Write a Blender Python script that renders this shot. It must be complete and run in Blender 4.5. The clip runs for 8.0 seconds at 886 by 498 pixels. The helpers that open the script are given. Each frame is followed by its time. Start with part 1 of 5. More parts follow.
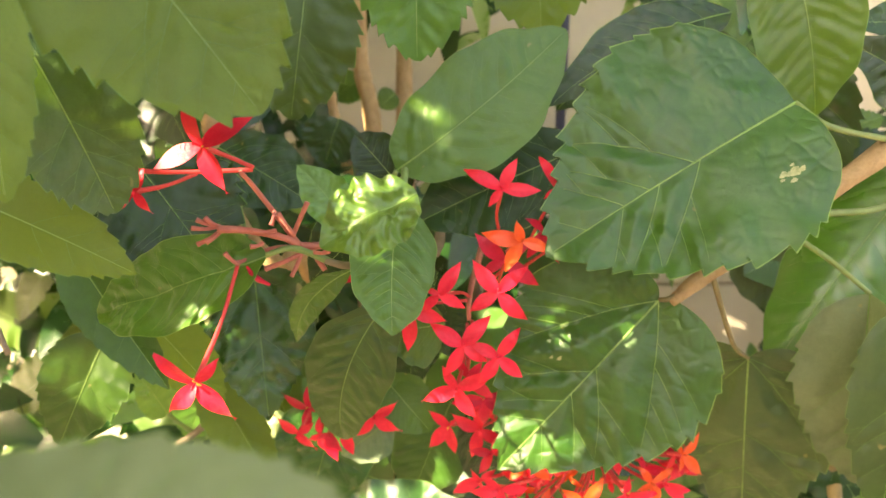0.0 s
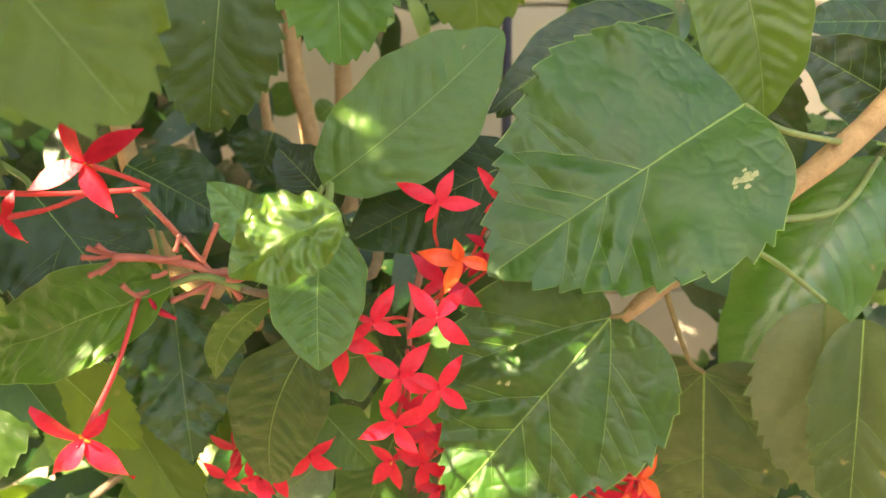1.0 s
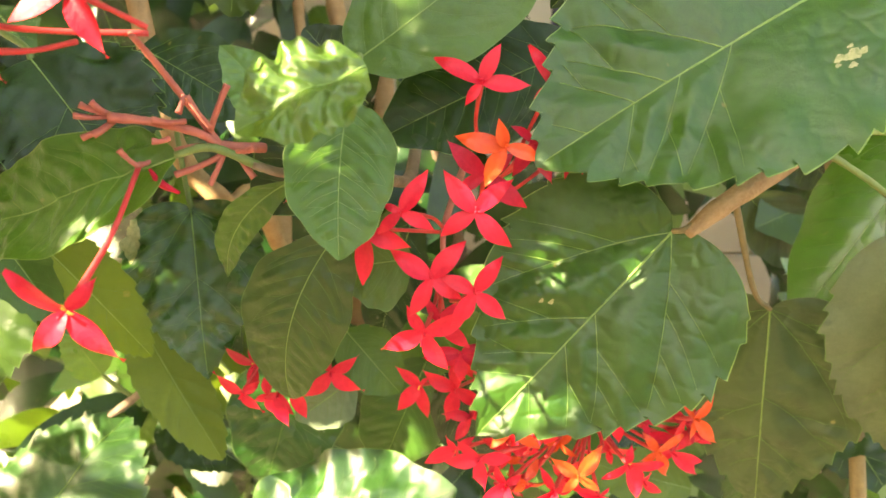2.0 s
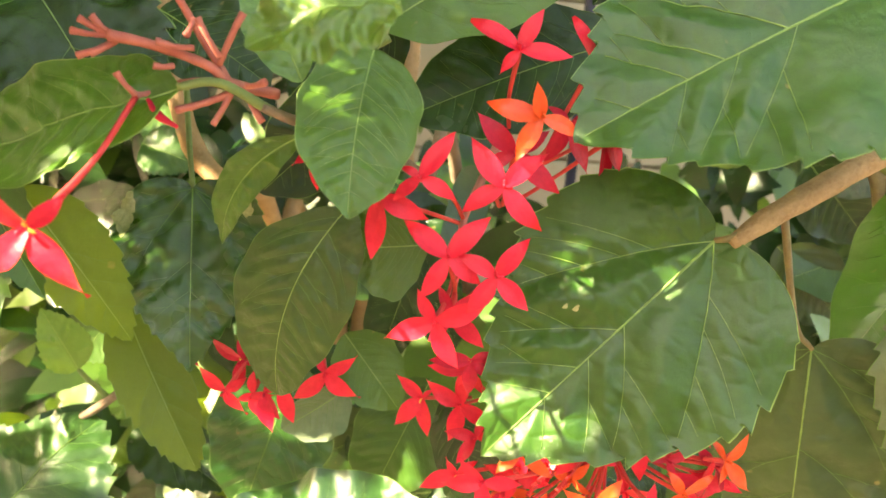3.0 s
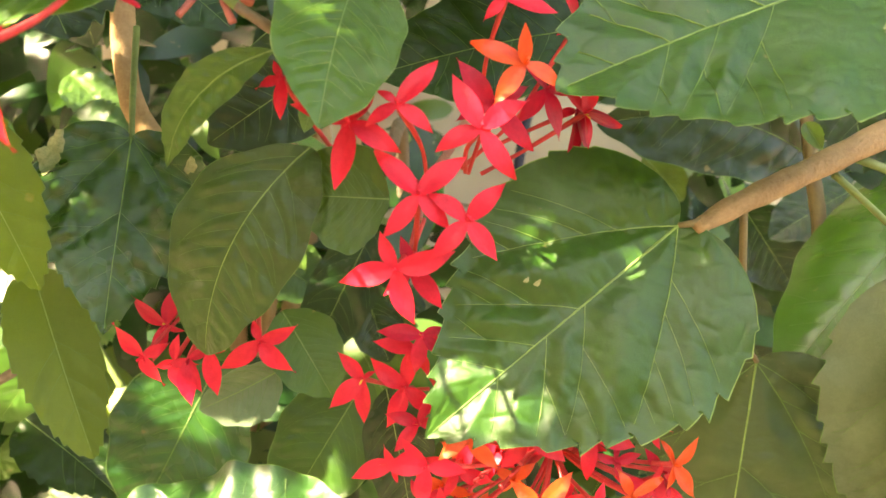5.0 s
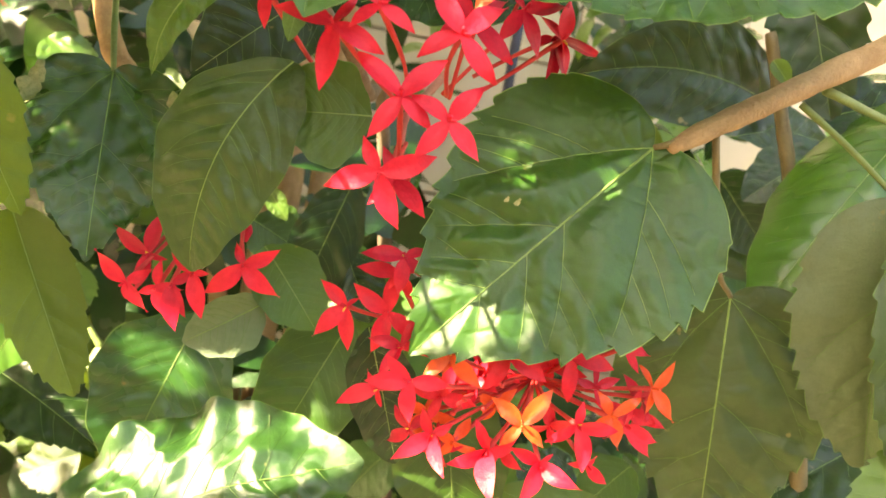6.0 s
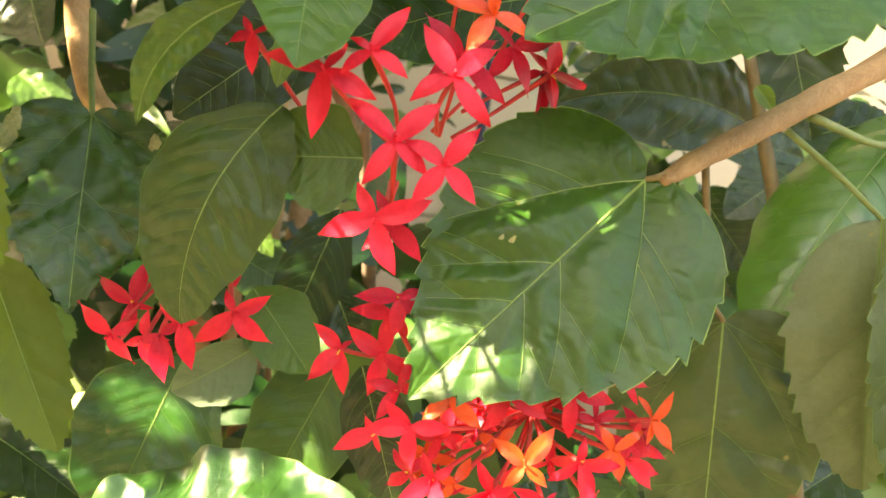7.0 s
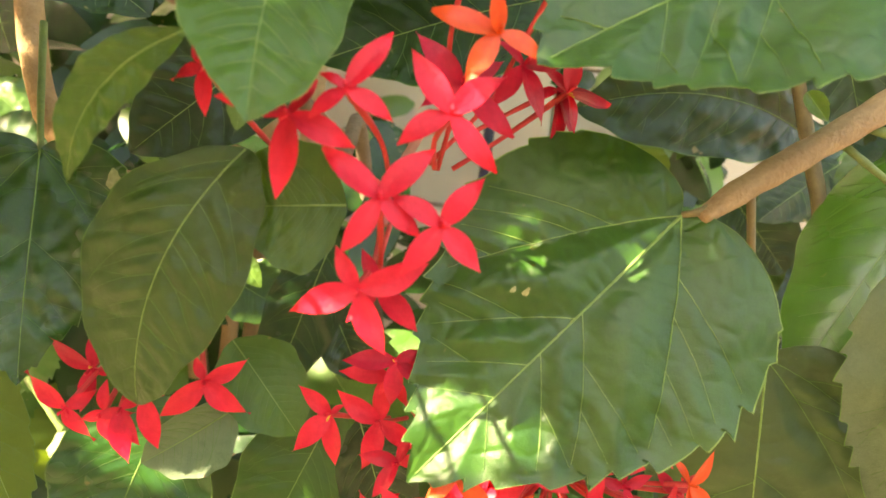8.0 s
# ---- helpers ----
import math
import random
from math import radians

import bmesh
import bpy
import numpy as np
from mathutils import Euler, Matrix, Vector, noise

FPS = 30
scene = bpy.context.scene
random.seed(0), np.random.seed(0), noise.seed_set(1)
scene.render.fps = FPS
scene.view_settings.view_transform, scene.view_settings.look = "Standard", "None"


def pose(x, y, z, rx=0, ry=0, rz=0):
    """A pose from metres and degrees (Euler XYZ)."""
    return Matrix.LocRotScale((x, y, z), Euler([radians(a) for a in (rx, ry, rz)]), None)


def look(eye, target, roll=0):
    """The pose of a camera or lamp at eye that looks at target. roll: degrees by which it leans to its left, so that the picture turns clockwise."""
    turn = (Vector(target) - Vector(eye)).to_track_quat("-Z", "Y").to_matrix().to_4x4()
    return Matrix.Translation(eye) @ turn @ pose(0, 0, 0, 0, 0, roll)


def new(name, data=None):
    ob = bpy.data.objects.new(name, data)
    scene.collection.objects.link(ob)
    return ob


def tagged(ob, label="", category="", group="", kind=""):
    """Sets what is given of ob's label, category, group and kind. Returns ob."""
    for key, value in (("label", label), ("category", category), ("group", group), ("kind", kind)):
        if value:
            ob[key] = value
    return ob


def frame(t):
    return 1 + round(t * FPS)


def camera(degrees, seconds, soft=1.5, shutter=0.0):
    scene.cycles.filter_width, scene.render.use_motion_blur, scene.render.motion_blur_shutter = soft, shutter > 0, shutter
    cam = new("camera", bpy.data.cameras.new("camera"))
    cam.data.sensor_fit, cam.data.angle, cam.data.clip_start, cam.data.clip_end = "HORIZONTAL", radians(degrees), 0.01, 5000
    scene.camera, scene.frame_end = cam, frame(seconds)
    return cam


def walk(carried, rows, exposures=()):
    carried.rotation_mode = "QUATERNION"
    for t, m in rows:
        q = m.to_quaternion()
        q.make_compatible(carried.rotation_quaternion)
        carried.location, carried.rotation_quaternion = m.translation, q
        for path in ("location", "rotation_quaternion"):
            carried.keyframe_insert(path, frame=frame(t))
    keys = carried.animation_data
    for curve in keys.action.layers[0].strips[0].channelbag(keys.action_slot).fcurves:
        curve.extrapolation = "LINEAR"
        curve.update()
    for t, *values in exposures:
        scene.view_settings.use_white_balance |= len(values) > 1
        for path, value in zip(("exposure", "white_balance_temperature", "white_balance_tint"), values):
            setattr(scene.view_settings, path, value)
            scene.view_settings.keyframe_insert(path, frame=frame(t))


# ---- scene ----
cam = camera(66.9, 8.0)
cam.data.dof.use_dof, cam.data.dof.focus_distance, cam.data.dof.aperture_fstop = True, 0.2, 18.0
PATH = [
    (0, (0.002, -0.002, 0.921), (0.003, 1.951, 0.491), 0.1),
    (0.5, (0.006, 0.007, 0.924), (0.086, 1.959, 0.497), -1.1),
    (1, (0.009, 0.019, 0.919), (0.148, 1.975, 0.525), -0.8),
    (1.5, (0.008, 0.027, 0.902), (0.081, 1.969, 0.429), 0.5),
    (2, (0.01, 0.04, 0.891), (0.036, 1.98, 0.405), 0.6),
    (2.2, (0.011, 0.045, 0.886), (0.029, 1.995, 0.443), 1.4),
    (3.3, (0.005, 0.058, 0.856), (0.02, 2.043, 0.612), 6.6),
    (3.5, (0.003, 0.06, 0.851), (0.038, 2.051, 0.662), 7.8),
    (4, (0.002, 0.062, 0.845), (0.047, 2.058, 0.733), 10.6),
    (4.5, (0.003, 0.064, 0.836), (0.092, 2.058, 0.714), 10.2),
    (4.7, (0.001, 0.064, 0.835), (0.147, 2.056, 0.728), 10.1),
    (5.8, (0.005, 0.06, 0.81), (0.237, 2.046, 0.799), 10.3),
    (6, (0.005, 0.059, 0.805), (0.258, 2.043, 0.773), 10.0),
    (6.5, (0.004, 0.056, 0.801), (0.294, 2.035, 0.773), 9.1),
    (7, (-0.001, 0.063, 0.812), (0.313, 2.038, 0.829), 8.1),
    (7.5, (0.003, 0.078, 0.825), (0.323, 2.052, 0.819), 7.2),
    (8, (0.004, 0.092, 0.833), (0.289, 2.071, 0.767), 6.9),
]
walk(cam, [(t, look(eye, target, roll)) for t, eye, target, roll in PATH], [(0, 3.3, 10000, 10), (1, 3.28, 10000, 10), (2.2, 3.45, 10000, 10), (4.5, 3.5, 10000, 10), (6, 3.42, 10000, 10), (6.6, 3.35, 10000, 10), (8, 3.38, 10000, 10)])

SKY, SUNPOWER = 0.15, 4.0

# ---------------------------------------------------------------- world and sun
SUN_FROM = Vector((-0.780, -0.430, 0.455)).normalized()
world = bpy.data.worlds.new("daylight")
scene.world = world
world.use_nodes = True
wn = world.node_tree
sky = wn.nodes.new("ShaderNodeTexSky")
sky.sky_type = "NISHITA"
sky.sun_disc = False
sky.dust_density, sky.air_density, sky.ozone_density = 3.0, 0.8, 0.4
sky.sun_elevation = math.asin(SUN_FROM.z)
sky.sun_rotation = math.atan2(SUN_FROM.x, SUN_FROM.y)
wn.links.new(sky.outputs["Color"], wn.nodes["Background"].inputs["Color"])
wn.nodes["Background"].inputs["Strength"].default_value = SKY

sun = new("sun", bpy.data.lights.new("sun", "SUN"))
sun.data.energy, sun.data.angle, sun.data.color = SUNPOWER, radians(0.53), (1.0, 0.95, 0.86)
sun.matrix_world = look(SUN_FROM * 3, (0, 0, 0))


# ---------------------------------------------------------------- materials
def nodes_of(name):
    mat = bpy.data.materials.new(name)
    mat.use_nodes = True
    return mat, mat.node_tree, mat.node_tree.nodes["Principled BSDF"]


def noise_node(nt, scale, detail=4.0, rough=0.55, vector=None):
    n = nt.nodes.new("ShaderNodeTexNoise")
    n.inputs["Scale"].default_value = scale
    n.inputs["Detail"].default_value = detail
    n.inputs["Roughness"].default_value = rough
    if vector is not None:
        nt.links.new(vector, n.inputs["Vector"])
    return n


def ramp(nt, fac, stops):
    r = nt.nodes.new("ShaderNodeValToRGB")
    while len(r.color_ramp.elements) < len(stops):
        r.color_ramp.elements.new(0.5)
    for e, (p, c) in zip(r.color_ramp.elements, stops):
        e.position, e.color = p, (*c, 1)
    nt.links.new(fac, r.inputs["Fac"])
    return r.outputs["Color"]


def mix(nt, fac, a, b, how="MIX"):
    m = nt.nodes.new("ShaderNodeMix")
    m.data_type, m.blend_type = "RGBA", how
    for sock, val in ((m.inputs["Factor"], fac), (m.inputs["A"], a), (m.inputs["B"], b)):
        if isinstance(val, (int, float)):
            sock.default_value = val
        elif isinstance(val, tuple):
            sock.default_value = (*val, 1)
        else:
            nt.links.new(val, sock)
    return m.outputs["Result"]


def leaf_material(name, dark, light, back, rough=0.36, through_light=0.3, blotch=0.0, spec=0.5, relief=0.35):
    """A leaf blade: mottled greens, fine net of veins as relief, some light passing through."""
    mat, nt, bsdf = nodes_of(name)
    co = nt.nodes.new("ShaderNodeTexCoord").outputs["Object"]
    info = nt.nodes.new("ShaderNodeObjectInfo").outputs["Random"]
    big = noise_node(nt, 38, 3, 0.6, co)
    fine = noise_node(nt, 420, 5, 0.65, co)
    green = ramp(nt, big.outputs["Fac"], [(0.32, dark), (0.68, light)])
    green = mix(nt, 0.35, green, ramp(nt, fine.outputs["Fac"], [(0.35, dark), (0.65, light)]))
    hue = nt.nodes.new("ShaderNodeHueSaturation")
    rnd = nt.nodes.new("ShaderNodeMapRange")
    rnd.inputs["To Min"].default_value, rnd.inputs["To Max"].default_value = 0.485, 0.515
    nt.links.new(info, rnd.inputs["Value"])
    nt.links.new(rnd.outputs["Result"], hue.inputs["Hue"])
    val = nt.nodes.new("ShaderNodeMapRange")
    val.inputs["To Min"].default_value, val.inputs["To Max"].default_value = 0.82, 1.2
    nt.links.new(info, val.inputs["Value"])
    nt.links.new(val.outputs["Result"], hue.inputs["Value"])
    nt.links.new(green, hue.inputs["Color"])
    green = hue.outputs["Color"]
    # net of tiny veins
    cells = nt.nodes.new("ShaderNodeTexVoronoi")
    cells.feature = "DISTANCE_TO_EDGE"
    cells.inputs["Scale"].default_value = 420
    warp = mix(nt, 0.012, co, fine.outputs["Color"], "ADD")
    nt.links.new(warp, cells.inputs["Vector"])
    net = ramp(nt, cells.outputs["Distance"], [(0.0, (1, 1, 1)), (0.10, (0, 0, 0))])
    green = mix(nt, mix(nt, 0.12, (0, 0, 0), net), green, tuple(min(1, c * 1.7 + 0.02) for c in light))
    # specks and old scars
    spots = noise_node(nt, 150, 2, 0.5, co)
    scar = ramp(nt, spots.outputs["Fac"], [(0.74 - 0.08 * blotch, (0, 0, 0)), (0.79 - 0.08 * blotch, (1, 1, 1))])
    green = mix(nt, scar, green, (0.22, 0.19, 0.07))
    nt.links.new(green, bsdf.inputs["Base Color"])
    rr = nt.nodes.new("ShaderNodeMapRange")
    rr.inputs["To Min"].default_value, rr.inputs["To Max"].default_value = rough - 0.1, rough + 0.14
    nt.links.new(big.outputs["Fac"], rr.inputs["Value"])
    nt.links.new(rr.outputs["Result"], bsdf.inputs["Roughness"])
    bsdf.inputs["Specular IOR Level"].default_value = spec
    b1 = nt.nodes.new("ShaderNodeBump")
    b1.inputs["Strength"].default_value, b1.inputs["Distance"].default_value = relief, 0.0004
    nt.links.new(cells.outputs["Distance"], b1.inputs["Height"])
    b2 = nt.nodes.new("ShaderNodeBump")
    b2.inputs["Strength"].default_value, b2.inputs["Distance"].default_value = relief, 0.0010
    nt.links.new(noise_node(nt, 110, 4, 0.6, co).outputs["Fac"], b2.inputs["Height"])
    nt.links.new(b1.outputs["Normal"], b2.inputs["Normal"])
    nt.links.new(b2.outputs["Normal"], bsdf.inputs["Normal"])
    tr = nt.nodes.new("ShaderNodeBsdfTranslucent")
    tr.inputs["Color"].default_value = (*back, 1)
    nt.links.new(b2.outputs["Normal"], tr.inputs["Normal"])
    add = nt.nodes.new("ShaderNodeMixShader")
    add.inputs["Fac"].default_value = through_light
    nt.links.new(bsdf.outputs["BSDF"], add.inputs[1])
    nt.links.new(tr.outputs["BSDF"], add.inputs[2])
    nt.links.new(add.outputs["Shader"], nt.nodes["Material Output"].inputs["Surface"])
    return mat


def plain(name, c1, c2, scale, rough=0.5, bump=0.3, dist=0.001, spec=0.4, through_light=0.0, stretch=(1, 1, 1)):
    mat, nt, bsdf = nodes_of(name)
    co = nt.nodes.new("ShaderNodeTexCoord").outputs["Object"]
    mp = nt.nodes.new("ShaderNodeMapping")
    mp.inputs["Scale"].default_value = stretch
    nt.links.new(co, mp.inputs["Vector"])
    n1 = noise_node(nt, scale, 5, 0.6, mp.outputs["Vector"])
    n2 = noise_node(nt, scale * 7, 4, 0.6, mp.outputs["Vector"])
    col = ramp(nt, n1.outputs["Fac"], [(0.3, c1), (0.7, c2)])
    col = mix(nt, 0.35, col, ramp(nt, n2.outputs["Fac"], [(0.3, c1), (0.7, c2)]))
    nt.links.new(col, bsdf.inputs["Base Color"])
    bsdf.inputs["Roughness"].default_value = rough
    bsdf.inputs["Specular IOR Level"].default_value = spec
    b = nt.nodes.new("ShaderNodeBump")
    b.inputs["Strength"].default_value, b.inputs["Distance"].default_value = bump, dist
    nt.links.new(n2.outputs["Fac"], b.inputs["Height"])
    nt.links.new(b.outputs["Normal"], bsdf.inputs["Normal"])
    if through_light:
        tr = nt.nodes.new("ShaderNodeBsdfTranslucent")
        nt.links.new(col, tr.inputs["Color"])
        sh = nt.nodes.new("ShaderNodeMixShader")
        sh.inputs["Fac"].default_value = through_light
        nt.links.new(bsdf.outputs["BSDF"], sh.inputs[1])
        nt.links.new(tr.outputs["BSDF"], sh.inputs[2])
        nt.links.new(sh.outputs["Shader"], nt.nodes["Material Output"].inputs["Surface"])
    return mat


BROAD = leaf_material("broad_leaf_green", (0.014, 0.052, 0.006), (0.031, 0.090, 0.011), (0.17, 0.36, 0.02), 0.31, 0.14, spec=0.58, relief=0.35)
GLOSSY = leaf_material("glossy_dark_leaf", (0.006, 0.026, 0.005), (0.014, 0.048, 0.009), (0.10, 0.26, 0.02), 0.22, 0.06, spec=0.5, relief=0.4)
MID = leaf_material("mid_green_leaf", (0.028, 0.094, 0.010), (0.056, 0.140, 0.018), (0.20, 0.42, 0.03), 0.31, 0.18, spec=0.55, relief=0.35)
VIVID = leaf_material("vivid_leaf", (0.020, 0.088, 0.010), (0.038, 0.128, 0.019), (0.18, 0.45, 0.03), 0.24, 0.15, spec=0.8, relief=0.25)
SHINE_DARK = leaf_material("shining_dark_leaf", (0.012, 0.052, 0.006), (0.025, 0.086, 0.012), (0.10, 0.28, 0.02), 0.25, 0.08, spec=0.7, relief=0.3)
SHINY = leaf_material("shiny_leaf", (0.010, 0.045, 0.008), (0.026, 0.080, 0.015), (0.14, 0.36, 0.03), 0.32, 0.08, spec=0.9, relief=0.4)
YOUNG = leaf_material("young_leaf", (0.045, 0.125, 0.018), (0.090, 0.200, 0.036), (0.28, 0.52, 0.05), 0.28, 0.22, 0.4, spec=0.8)
OLIVE = leaf_material("olive_leaf", (0.042, 0.090, 0.012), (0.070, 0.128, 0.020), (0.23, 0.37, 0.025), 0.42, 0.35)
DUSTY = leaf_material("dusty_leaf", (0.018, 0.044, 0.009), (0.038, 0.074, 0.017), (0.14, 0.27, 0.04), 0.40, 0.15, spec=0.6, relief=0.4)
PALE = leaf_material("pale_leaf_underside", (0.080, 0.125, 0.062), (0.145, 0.195, 0.108), (0.18, 0.29, 0.08), 0.5, 0.2, relief=0.6)
VEIN = plain("vein_pale_green", (0.17, 0.30, 0.07), (0.26, 0.41, 0.12), 200, 0.40, through_light=0.15)
VEIN_DARK = plain("vein_green", (0.085, 0.19, 0.040), (0.135, 0.25, 0.062), 200, 0.40, through_light=0.15)
STALK = plain("leaf_stalk_green", (0.10, 0.16, 0.05), (0.19, 0.26, 0.08), 160, 0.5)
STALK_BROWN = plain("leaf_stalk_brown", (0.13, 0.10, 0.05), (0.24, 0.19, 0.09), 160, 0.55)
BARK = plain("tan_bark", (0.26, 0.155, 0.075), (0.48, 0.32, 0.17), 120, 0.75, 0.7, 0.0012, 0.25, stretch=(1, 1, 1))
BARK_GREY = plain("grey_brown_bark", (0.14, 0.10, 0.07), (0.28, 0.21, 0.15), 90, 0.8, 0.7, 0.0015, 0.2)
RED = plain("petal_red", (0.66, 0.008, 0.034), (0.90, 0.030, 0.070), 110, 0.40, 0.35, 0.0008, 0.35, 0.22)
CRIMSON = plain("petal_crimson", (0.46, 0.005, 0.030), (0.74, 0.016, 0.058), 110, 0.40, 0.35, 0.0008, 0.35, 0.22)
ORANGE = plain("petal_orange", (0.74, 0.045, 0.012), (0.90, 0.135, 0.036), 110, 0.36, 0.35, 0.0008, 0.55, 0.22)
STEM_RED = plain("flower_stalk_red", (0.34, 0.085, 0.070), (0.50, 0.155, 0.12), 240, 0.5, 0.3, 0.0006)
TUBE_RED = plain("flower_tube_red", (0.55, 0.030, 0.040), (0.72, 0.075, 0.075), 240, 0.45, 0.2, 0.0004, through_light=0.1)
ANTHER = plain("anther_yellow", (0.75, 0.42, 0.05), (0.85, 0.55, 0.10), 300, 0.5)
BUD = plain("bud_pale_green", (0.35, 0.48, 0.20), (0.52, 0.62, 0.32), 150, 0.5, through_light=0.3)
SCAR = plain("eaten_patch", (0.16, 0.22, 0.07), (0.50, 0.48, 0.26), 700, 0.7)
WALLMAT = plain("cream_render", (0.50, 0.45, 0.365), (0.58, 0.525, 0.43), 6, 0.75, 0.4, 0.002, 0.2)
JOINT = plain("tile_joint", (0.34, 0.29, 0.22), (0.42, 0.36, 0.28), 20, 0.85)
SOIL = plain("soil", (0.17, 0.14, 0.105), (0.30, 0.25, 0.19), 14, 0.95, 0.9, 0.02, 0.1)
PAINT = plain("dark_blue_paint", (0.018, 0.020, 0.045), (0.030, 0.034, 0.070), 60, 0.4)


# ---------------------------------------------------------------- builders
def part(name, bm, material, parent=None, label=""):
    """One bmesh as one mesh object under a thing or a part."""
    me = bpy.data.meshes.new(name)
    bm.to_mesh(me)
    bm.free()
    return part_of(name, me, material, parent, label)


def part_of(name, me, material, parent=None, label=""):
    me.materials.append(material)
    for p in me.polygons:
        p.use_smooth = True
    ob = new(name, me)
    if parent is not None:
        ob.parent = parent
    if label:
        tagged(ob, label)
    return ob


def mesh_grid(name, pts):
    """A sheet from an array of rows of points."""
    r, c = pts.shape[:2]
    i = np.arange(r * c).reshape(r, c)
    f = np.stack([i[:-1, :-1], i[1:, :-1], i[1:, 1:], i[:-1, 1:]], -1).reshape(-1, 4)
    me = bpy.data.meshes.new(name)
    me.from_pydata(pts.reshape(-1, 3).tolist(), [], f.tolist())
    return me


def unit(v):
    v = np.asarray(v, float)
    return v / max(1e-9, float(np.linalg.norm(v)))


def path_points(points, per=8):
    """A smooth line through a few points (Catmull-Rom)."""
    p = [Vector(q) for q in points]
    if len(p) == 2:
        return [p[0].lerp(p[1], i / per) for i in range(per + 1)]
    p = [p[0] * 2 - p[1]] + p + [p[-1] * 2 - p[-2]]
    out = []
    for a, b, c, d in zip(p, p[1:], p[2:], p[3:]):
        for i in range(per):
            t = i / per
            out.append(0.5 * ((2 * b) + (c - a) * t + (2 * a - 5 * b + 4 * c - d) * t * t + (3 * b - a - 3 * c + d) * t ** 3))
    out.append(p[-2])
    return out


def tube_bm(points, radii, sides=8, per=8, knobs=0.0, seed=0, bm=None, cap=True):
    """A tapered round stem along a smooth line, with slight swellings."""
    bm = bm or bmesh.new()
    line = path_points(points, per)
    n = len(line)
    rr = np.interp(np.linspace(0, 1, n), np.linspace(0, 1, len(radii)), radii)
    rnd = random.Random(seed)
    rings, side = [], None
    for i, p in enumerate(line):
        d = (line[min(i + 1, n - 1)] - line[max(i - 1, 0)]).normalized()
        side = d.orthogonal() if side is None else (side - d * side.dot(d))
        side.normalize()
        up = d.cross(side)
        r = rr[i] * (1 + knobs * rnd.uniform(-1, 1))
        rings.append([bm.verts.new(p + (side * math.cos(k * 2 * math.pi / sides) + up * math.sin(k * 2 * math.pi / sides)) * r) for k in range(sides)])
    for a, b in zip(rings, rings[1:]):
        for k in range(sides):
            bm.faces.new((a[k], a[(k + 1) % sides], b[(k + 1) % sides], b[k]))
    if cap:
        bm.faces.new(list(reversed(rings[0])))
        bm.faces.new(rings[-1])
    return bm


def stem(name, parent, points, radii, material, sides=9, per=8, knobs=0.06, label="", seed=1):
    return part(name, tube_bm(points, radii, sides, per, knobs, seed), material, parent, label)


# outlines: half-width against the way along the midrib, both in leaf lengths, from the base to the tip
OUTLINES = {
    "heart": [(0, 0), (-0.040, 0.05), (-0.052, 0.16), (-0.025, 0.27), (0.040, 0.36), (0.125, 0.42), (0.225, 0.450), (0.33, 0.455), (0.44, 0.430), (0.55, 0.372), (0.65, 0.312), (0.74, 0.245), (0.82, 0.172), (0.90, 0.090), (1, 0)],
    "round": [(0, 0), (-0.005, 0.07), (0.012, 0.17), (0.055, 0.285), (0.14, 0.37), (0.27, 0.440), (0.41, 0.437), (0.55, 0.390), (0.69, 0.315), (0.81, 0.210), (0.92, 0.105), (1, 0)],
}
POWERS = {"broad": (0.45, 0.68), "ovate": (0.50, 0.88), "ellip": (0.62, 0.78), "long": (0.75, 0.95)}
TEETH = {"heart": (17, 0.038), "round": (17, 0.038), "broad": (14, 0.060), "ovate": (13, 0.055), "ellip": (0, 0), "long": (0, 0)}
PALMATE = ("heart", "round", "broad", "ovate")


def value_noise(x, y, seed):
    """Smooth random heights between -1 and 1 over a plane."""
    table = np.random.RandomState(seed).uniform(-1, 1, (64, 64))
    i, j = np.floor(x).astype(int), np.floor(y).astype(int)
    fx, fy = x - i, y - j
    fx, fy = fx * fx * (3 - 2 * fx), fy * fy * (3 - 2 * fy)
    t = lambda a, b: table[a % 64, b % 64]
    return (t(i, j) * (1 - fx) + t(i + 1, j) * fx) * (1 - fy) + (t(i, j + 1) * (1 - fx) + t(i + 1, j + 1) * fx) * fy


def outline(shape, count):
    """The edge of half a blade, evenly spaced: x up to 1 (half the width), y from 0 to 1."""
    if shape in OUTLINES:
        line = np.array([(q.y, q.x) for q in path_points([(a, b, 0) for a, b in OUTLINES[shape]], 12)])
    else:
        p, q = POWERS[shape]
        u = (1 - np.cos(np.linspace(0, np.pi, 160))) / 2
        line = np.stack([u ** p * (1 - u) ** q, u], -1)
    line[:, 0] = np.maximum(line[:, 0], 0) / line[:, 0].max()
    step = np.hypot(np.diff(line[:, 0]) * 0.42, np.diff(line[:, 1]))
    way = np.concatenate([[0], np.cumsum(step)])
    s = np.linspace(0, way[-1], count)
    return np.interp(s, way, line[:, 0]), np.interp(s, way, line[:, 1])


def nearest(flat, pts):
    """Squared distance from each of many places to the nearest of some points."""
    out = np.empty(len(flat))
    for i in range(0, len(flat), 2500):
        c = flat[i:i + 2500]
        out[i:i + 2500] = ((c[:, None, 0] - pts[None, :, 0]) ** 2 + (c[:, None, 1] - pts[None, :, 1]) ** 2).min(1)
    return out


